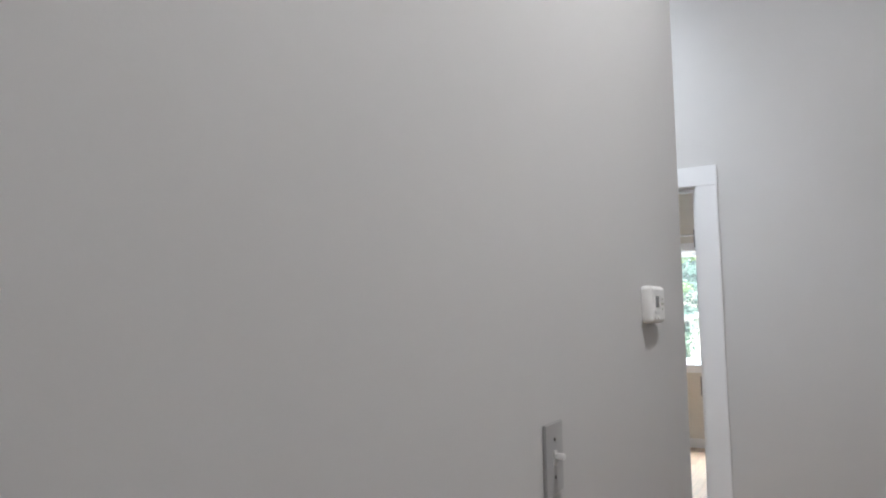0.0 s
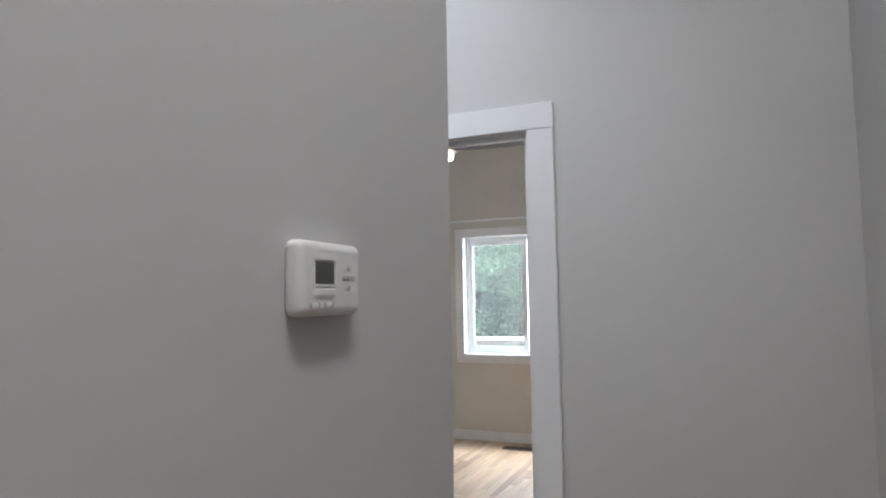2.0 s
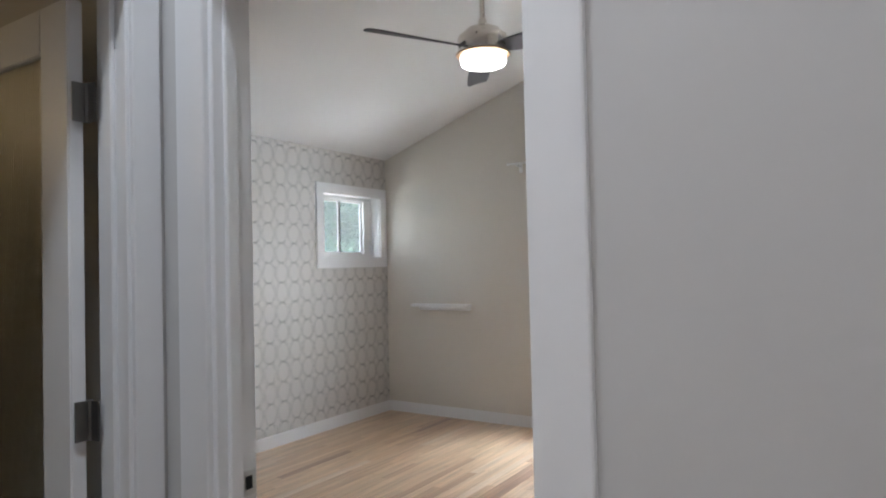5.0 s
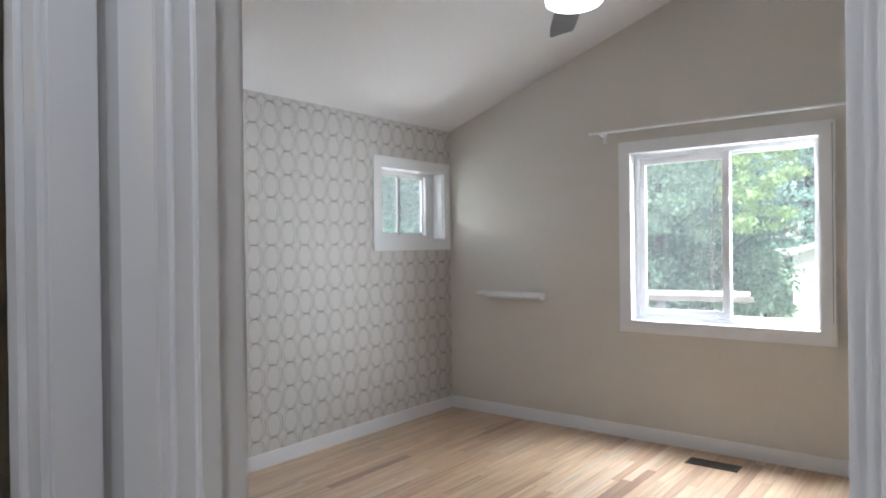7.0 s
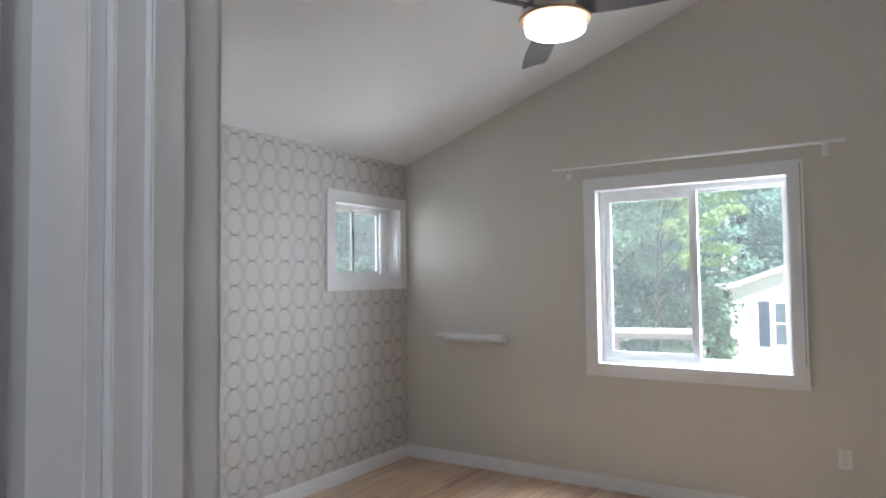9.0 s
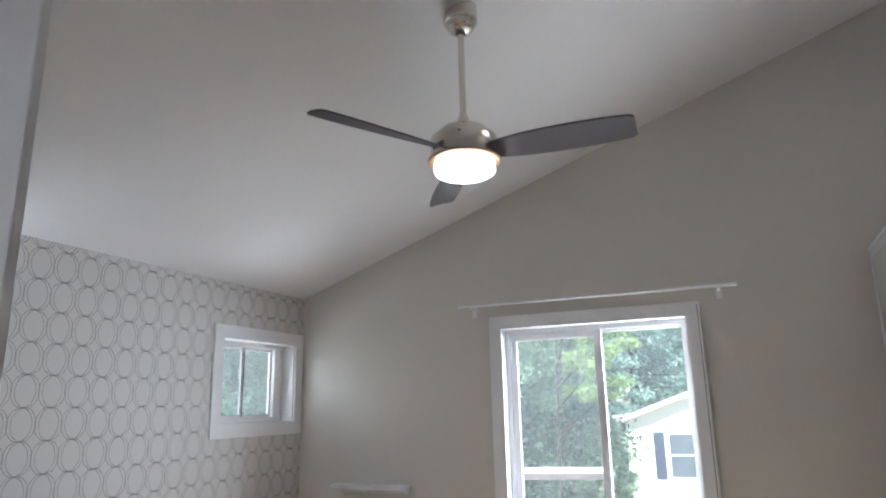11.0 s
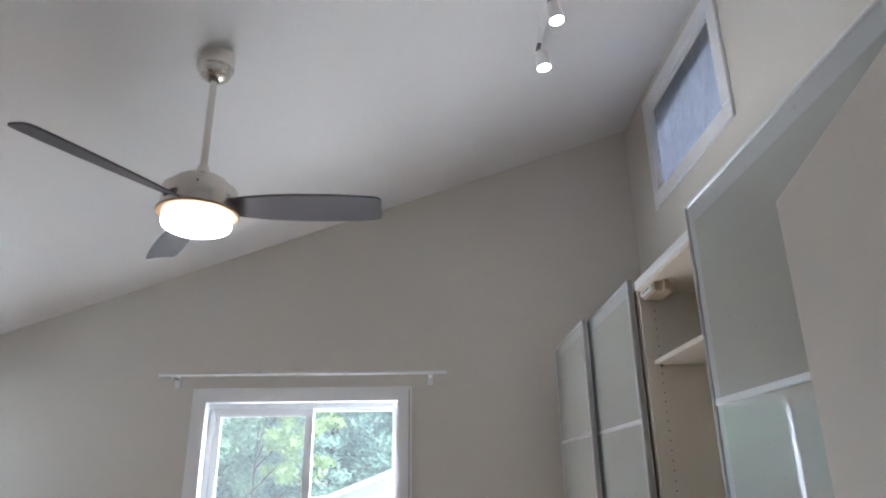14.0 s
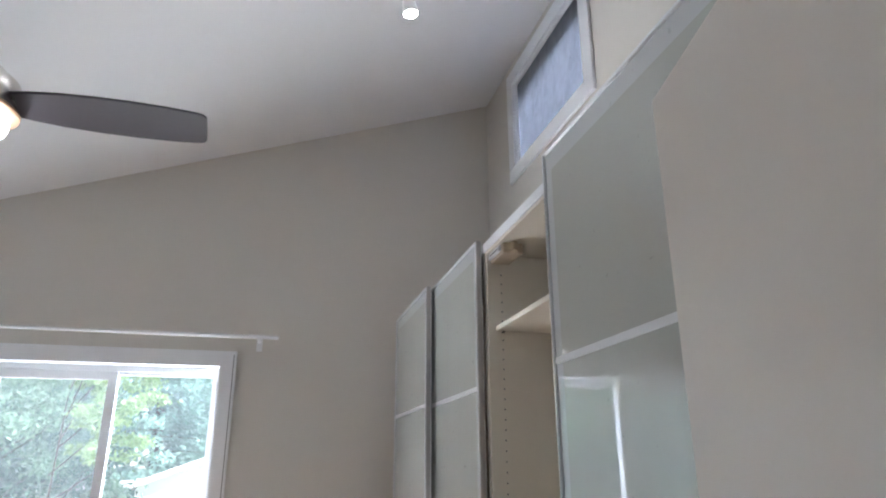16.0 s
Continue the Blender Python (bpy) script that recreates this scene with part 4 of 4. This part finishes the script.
def tree(name, x, y, height, spread, mats, label, leaves, size, low=0.2, cone=False, seed=1, thick=1.0, lean=0.0):
    """Tapered trunk with limbs and a crown of many single leaves in uneven clumps."""
    rnd = random.Random(seed)
    t = thing(name, label, "tree", at=(x, y, GZ))
    bm = bmesh.new()
    rod(bm, (x, y, GZ), (x + 0.1, y, GZ + height * 0.55), 0.02 * height * thick, 0.011 * height * thick, 10)
    rod(bm, (x + 0.1, y, GZ + height * 0.55), (x + lean, y + 0.1, GZ + height * 0.95), 0.011 * height * thick, 0.003 * height * thick, 10)
    clumps = []
    for i in range(150 if not cone else 320):
        h = low + (1 - low) * rnd.random() ** 0.9
        a = rnd.uniform(0, 2 * math.pi)
        if cone:
            r = spread * (1.05 - h) * rnd.uniform(0.6, 1.0)
        else:
            r = spread * math.sin(math.pi * min(1, 0.22 + 0.78 * (h - low) / (1 - low) * 0.95)) ** 0.7 * rnd.uniform(0.35, 1.0)
        c = Vector((x + lean + r * math.cos(a), y + r * math.sin(a), GZ + height * h))
        b = Vector((x + lean * max(0, h - 0.5), y, GZ + height * max(0.12, h - (0.14 if not cone else 0.02))))
        if cone:
            c.z -= 0.16 * r
        clumps.append((c, b))
        if i % (3 if cone else 8) == 0:
            rod(bm, b, c, 0.0022 * height, 0.0006 * height, 6)
    part("trunk", bm, BARK, t, smooth=True)
    pos, faces = [], []
    for i in range(leaves):
        c, b = clumps[i % len(clumps)]
        s = size * rnd.uniform(0.6, 1.4)
        if cone:
            # sprays in flat tiers along each limb, drooping at the tip
            k = 1 - 0.75 * rnd.random() ** 1.6
            p = b.lerp(c, k) + Vector((rnd.gauss(0, 0.3), rnd.gauss(0, 0.3), rnd.gauss(0, 0.13) - 0.15 * rnd.random()))
            e = Euler((rnd.gauss(0, 0.35), 0.35 + rnd.gauss(0, 0.3), math.atan2(c.y - b.y, c.x - b.x) + rnd.gauss(0, 0.7))).to_matrix()
        else:
            g = spread * 0.115
            p = c + Vector((rnd.gauss(0, g), rnd.gauss(0, g), rnd.gauss(0, g * 0.6)))
            e = Euler((rnd.gauss(0, 0.7), rnd.gauss(0, 0.7), rnd.uniform(0, 6.3))).to_matrix()
        n0 = len(pos)
        for u, w in ((-1, 0), (-0.25, -0.42), (1, 0), (-0.25, 0.42)):
            pos.append(p + e @ Vector((u * s, w * s, 0.12 * s * abs(u))) - t.location)
        faces.append((n0, n0 + 1, n0 + 2, n0 + 3))
    data = bpy.data.meshes.new("crown")
    data.from_pydata([tuple(p) for p in pos], [], faces)
    data.materials.append(mats)
    crown = new("crown", data)
    crown.parent = t
    return t


tree("broadleaf_tree", -2.6, 12.0, 9.0, 3.0, LEAF, "tall dense broadleaf tree behind the deck", 34000, 0.08, 0.06, seed=3)
tree("broadleaf_tree", -6.4, 14.0, 10.5, 3.6, LEAF, "tall dense broadleaf tree at the yard's edge", 30000, 0.10, 0.06, seed=4)
tree("hanging_tree", -2.0, 9.9, 8.2, 1.5, MIDLEAF, "mid-green tree with low hanging foliage over the deck", 26000, 0.055, 0.36, seed=31, thick=0.25, lean=0.6)
tree("broadleaf_tree", -4.6, 12.8, 10.0, 2.6, LEAF, "tall dense broadleaf tree behind the deck", 26000, 0.09, 0.06, seed=33)
tree("young_tree", -0.5, 9.4, 7.8, 0.8, YOUNG, "yellow-green tree with hanging sunlit foliage", 15000, 0.055, 0.40, seed=5, thick=0.15, lean=0.95)
tree("shrub", 0.0, 11.6, 2.75, 0.66, SHRUB, "leafy pale green shrub beside the white porch", 8000, 0.065, 0.06, seed=6)
tree("shrub", -1.2, 12.2, 2.6, 0.9, SHRUB, "leafy shrub beside the white porch", 12000, 0.06, 0.08, seed=26)
tree("shrub", -2.4, 8.3, 1.9, 1.0, YOUNG, "sunlit shrub below the deck rail", 8000, 0.045, 0.1, seed=16)
for k, (x, y, h) in enumerate(((-1.2, 25, 13), (1.6, 27, 14), (4.6, 28, 13.5), (-4.4, 26, 13))):
    tree("conifer", x, y, h, 3.4, NEEDLE, "blue-green conifer beyond the white house", 60000, 0.11, 0.06, True, seed=7 + k)
tree("broadleaf_tree", -8.4, 5.2, 8.0, 2.8, LEAF, "broadleaf tree outside the small window", 20000, 0.09, 0.06, seed=12)
tree("broadleaf_tree", -9.4, 9.6, 9.0, 3.0, LEAF, "broadleaf tree outside the small window", 20000, 0.09, 0.06, seed=13)
tree("broadleaf_tree", -7.6, 1.2, 8.5, 2.6, LEAF, "broadleaf tree outside the small window", 20000, 0.09, 0.06, seed=14)

for k, (x, y) in enumerate(((-13.0, 6.0), (-13.5, 11.5), (-12.5, 2.0), (-8.5, 18.0), (-12.5, 19.0), (-5.5, 21.0), (-17.0, 16.0))):
    tree("broadleaf_tree", x, y, 10.0, 3.6, LEAF, "broadleaf tree at the far edge of the yard", 12000, 0.20, 0.05, seed=20 + k)

# deck rail outside the large window
dk = thing("deck_rail", "weathered deck rail, caps coloured as sunlit, fascia coloured as shaded", "railing", at=(0.2, 4.0, GZ))
a, b = Vector((-1.6, 3.45, 0)), Vector((1.55, 4.15, 0))
way = (b - a).normalized()
turn_deck = Matrix.Translation((a.x, a.y, 0)) @ Matrix.Rotation(math.atan2(way.y, way.x), 4, "Z")
L = (b - a).length


def deckpart(name, dims, mats):
    bm = bmesh.new()
    box(bm, *dims)
    bm.transform(turn_deck)
    return part(name, bm, mats, dk, bevel=0.004)


# cap colour lightened to hold the sun on the boards' tops
CAPPALE = material("sunlit_pale_cap", (0.6, 0.57, 0.53), 0.7, vary=0.08, scale=5, grain=60)
for i in range(int(L / 0.145)):
    deckpart("cap_board", (i * 0.145, i * 0.145 + 0.139, -0.35, 0.16 + 0.015 * math.sin(i * 2.1), 0.775, 0.80), CAPPALE)
deckpart("fascia", (0, L, -0.345, -0.31, 0.70, 0.774), DECK)
for i in range(3):
    deckpart("post", (0.1 + i * (L - 0.2) / 3, 0.19 + i * (L - 0.2) / 3, -0.30, -0.21, GZ, 0.774), DECK)

# neighbouring white house with its gable towards the bedroom
NY, NX, EAVE, RIDGE_X, RIDGE = 18.0, -0.5, 1.05, 3.9, 2.62
house = thing("house", "white sided house with pale gable roof and navy shutters", "house", at=(3.9, 20, GZ))
bm = bmesh.new()
W2 = 2 * RIDGE_X - NX
pts = [(NX, GZ), (W2, GZ), (W2, EAVE), (RIDGE_X, RIDGE), (NX, EAVE)]
fa, fb = ([bm.verts.new((x, y, z)) for x, z in pts] for y in (NY, NY + 9))
bm.faces.new(fa), bm.faces.new(fb[::-1])
for i in range(5):
    j = (i + 1) % 5
    bm.faces.new((fa[i], fb[i], fb[j], fa[j]))
part("wall", bm, SIDING, house)
for i in range(17):
    z = GZ + 0.15 + i * 0.15
    boxpart("siding_board", (NX, W2, NY - 0.018, NY - 0.001, z, z + 0.144), SIDING, house)
for s in (-1, 1):
    bm = bmesh.new()
    xe = RIDGE_X + s * (RIDGE_X - NX + 0.3)
    ze = EAVE - 0.15
    v = [bm.verts.new(p) for p in ((xe, NY - 0.35, ze), (RIDGE_X, NY - 0.35, RIDGE), (RIDGE_X, NY + 9.3, RIDGE), (xe, NY + 9.3, ze),
                                   (xe, NY - 0.35, ze + 0.16), (RIDGE_X, NY - 0.35, RIDGE + 0.16), (RIDGE_X, NY + 9.3, RIDGE + 0.16), (xe, NY + 9.3, ze + 0.16))]
    for f in ((3, 2, 1, 0), (4, 5, 6, 7), (0, 1, 5, 4), (1, 2, 6, 5), (2, 3, 7, 6), (3, 0, 4, 7)):
        bm.faces.new([v[i] for i in f])
    part("roof", bm, ROOF, house)
NGLASS = material("dark_house_glass", (0.10, 0.13, 0.16), 0.08, vary=0.1, scale=2)
for wx in (0.72, 4.6):
    hw = boxpart("window", (wx, wx + 0.95, NY - 0.05, NY - 0.0185, -0.74, 0.66), TRIM, house, "white framed sash window", bevel=0.005)
    boxpart("pane", (wx + 0.07, wx + 0.88, NY - 0.056, NY - 0.0505, 0.0, 0.59), NGLASS, hw)
    boxpart("pane", (wx + 0.07, wx + 0.88, NY - 0.056, NY - 0.0505, -0.67, -0.05), NGLASS, hw)
    for sx in (wx - 0.40, wx + 1.03):
        sh = boxpart("shutter", (sx, sx + 0.32, NY - 0.055, NY - 0.0185, -0.74, 0.66), NAVY, house, "navy louvred shutter", bevel=0.005)
        for k in range(12):
            z = -0.68 + k * 0.108
            boxpart("louvre", (sx + 0.05, sx + 0.27, NY - 0.066, NY - 0.0555, z, z + 0.07), NAVY, sh)
# white porch posts beside it
porch = thing("porch", "white timber porch frame overgrown with leaves", "porch", at=(-0.9, 16.5, GZ))
for x, y in ((-0.75, 15.2), (-2.3, 15.2), (-0.75, 17.6)):
    boxpart("post", (x - 0.06, x + 0.06, y - 0.06, y + 0.06, GZ, 0.98), SIDING, porch, bevel=0.01)
boxpart("beam", (-2.6, -0.45, 15.13, 15.27, 0.985, 1.13), SIDING, porch, bevel=0.01)
for i in range(5):
    boxpart("rafter", (-2.4 + i * 0.45, -2.34 + i * 0.45, 14.8, 17.8, 1.135, 1.22), SIDING, porch, bevel=0.01)

# ---- bathroom ----
bd = thing("bathroom_door", "white door with reeded glass panel standing ajar", "door", at=(BATH_X - 0.128, BY1 - 0.022, 0.0))
BW, BT, BH = 0.695, 0.035, 2.02
for nm, dims in (("stile", (0, 0.12, 0, BT, 0.01, BH)), ("stile", (BW - 0.12, BW, 0, BT, 0.01, BH)),
                 ("rail", (0.1204, BW - 0.1204, 0, BT, BH - 0.11, BH)), ("rail", (0.1204, BW - 0.1204, 0, BT, 0.01, 0.2))):
    bm = bmesh.new()
    box(bm, *dims)
    o = new(nm, mesh_of(nm, bm, TRIM, 0.003))
    o.parent = bd
bm = bmesh.new()
box(bm, 0.121, BW - 0.121, BT / 2 - 0.003, BT / 2 + 0.003, 0.2005, BH - 0.1105)
for i in range(40):
    x0 = 0.121 + (i + 0.25) * (BW - 0.242) / 40
    box(bm, x0, x0 + 0.005, BT / 2 + 0.0031, BT / 2 + 0.0036, 0.2005, BH - 0.1105)
o = new("reeded_panel", mesh_of("reeded_panel", bm, REED))
o.parent = bd
bd.rotation_euler = (0, 0, radians(180))
for z in (0.25, 1.074, 1.786):
    hinge_at(d2, BATH_X - 0.120, BY1 - 0.018, z, ((1, 0), (0, -1)))
# no fitting known here; lamp added to give the bathroom its warm glow
bl = thing("bathroom_fill_lamp", "small unseen lamp added for the bathroom's warm glow", "wall lamp", at=(0.9, -5.3, 2.1))
bm = bmesh.new()
box(bm, 0.821, 0.84, -5.38, -5.22, 2.05, 2.15)
part("back_plate", bm, NICKEL, bl, bevel=0.004)
bm = bmesh.new()
lathe(bm, [(0.03, 2.19), (0.06, 2.17), (0.07, 2.10), (0.06, 2.03), (0.03, 2.01)], 0.915, -5.30, 24)
part("shade", bm, glow("warm_shade", (1.0, 0.75, 0.42), 5.0), bl, "lit warm glass shade", smooth=True)
tb = thing("towel_bar", "dark steel towel bar on the bathroom wall", "towel bar", at=(0.85, -5.2, 1.4))
bm = bmesh.new()
rod(bm, (0.88, -5.9, 1.40), (0.88, -4.4, 1.40), 0.012, steps=12)
part("bar", bm, STEEL, tb, smooth=True)
for y in (-5.85, -4.45):
    bm = bmesh.new()
    rod(bm, (0.8205, y, 1.40), (0.88, y, 1.40), 0.010, steps=10)
    part("mount", bm, STEEL, tb, smooth=True)

# ---- oak strips of the bedroom floor, laid towards the window ----
rnd = random.Random(11)
STRIP = 0.0571
cells = []
n_strips = int(EAST / STRIP) + 1
for i in range(n_strips):
    x0, x1 = i * STRIP + 0.0003, min((i + 1) * STRIP - 0.0003, EAST)
    y = DOOR_N + rnd.uniform(-0.9, 0)
    while y < -0.002:
        ln = rnd.choice((0.4, 0.55, 0.75, 0.95, 1.2, 1.5)) * rnd.uniform(0.85, 1.15)
        a_, b_ = max(y, DOOR_N), min(y + ln, 0.0)
        if b_ - a_ > 0.03 and x1 > x0:
            cells.append((x0, x1, a_ + 0.0003, b_ - 0.0003, rnd.uniform(-0.0002, 0.0)))
        y += ln


def strip_mesh(bm, x0, x1, y0, y1, top):
    e = 0.0004
    lo = [bm.verts.new(p) for p in ((x0, y0, -0.0185), (x1, y0, -0.0185), (x1, y1, -0.0185), (x0, y1, -0.0185))]
    md = [bm.verts.new(p) for p in ((x0, y0, top - e), (x1, y0, top - e), (x1, y1, top - e), (x0, y1, top - e))]
    hi = [bm.verts.new(p) for p in ((x0 + e, y0 + e, top), (x1 - e, y0 + e, top), (x1 - e, y1 - e, top), (x0 + e, y1 - e, top))]
    for p, q in ((lo, md), (md, hi)):
        for k in range(4):
            j = (k + 1) % 4
            bm.faces.new((p[k], p[j], q[j], q[k]))
    bm.faces.new(hi)


seen_first = sorted(cells, key=lambda c: (not (0.6 < (c[0] + c[1]) / 2 < 3.2 and c[3] > -2.2), -c[3]))
for c in seen_first[:300]:
    bm = bmesh.new()
    strip_mesh(bm, *c)
    part("plank", bm, OAK, floor)
bm = bmesh.new()
for c in seen_first[300:]:
    strip_mesh(bm, *c)
part("planks", bm, OAK, floor)["kind"] = "stuff"
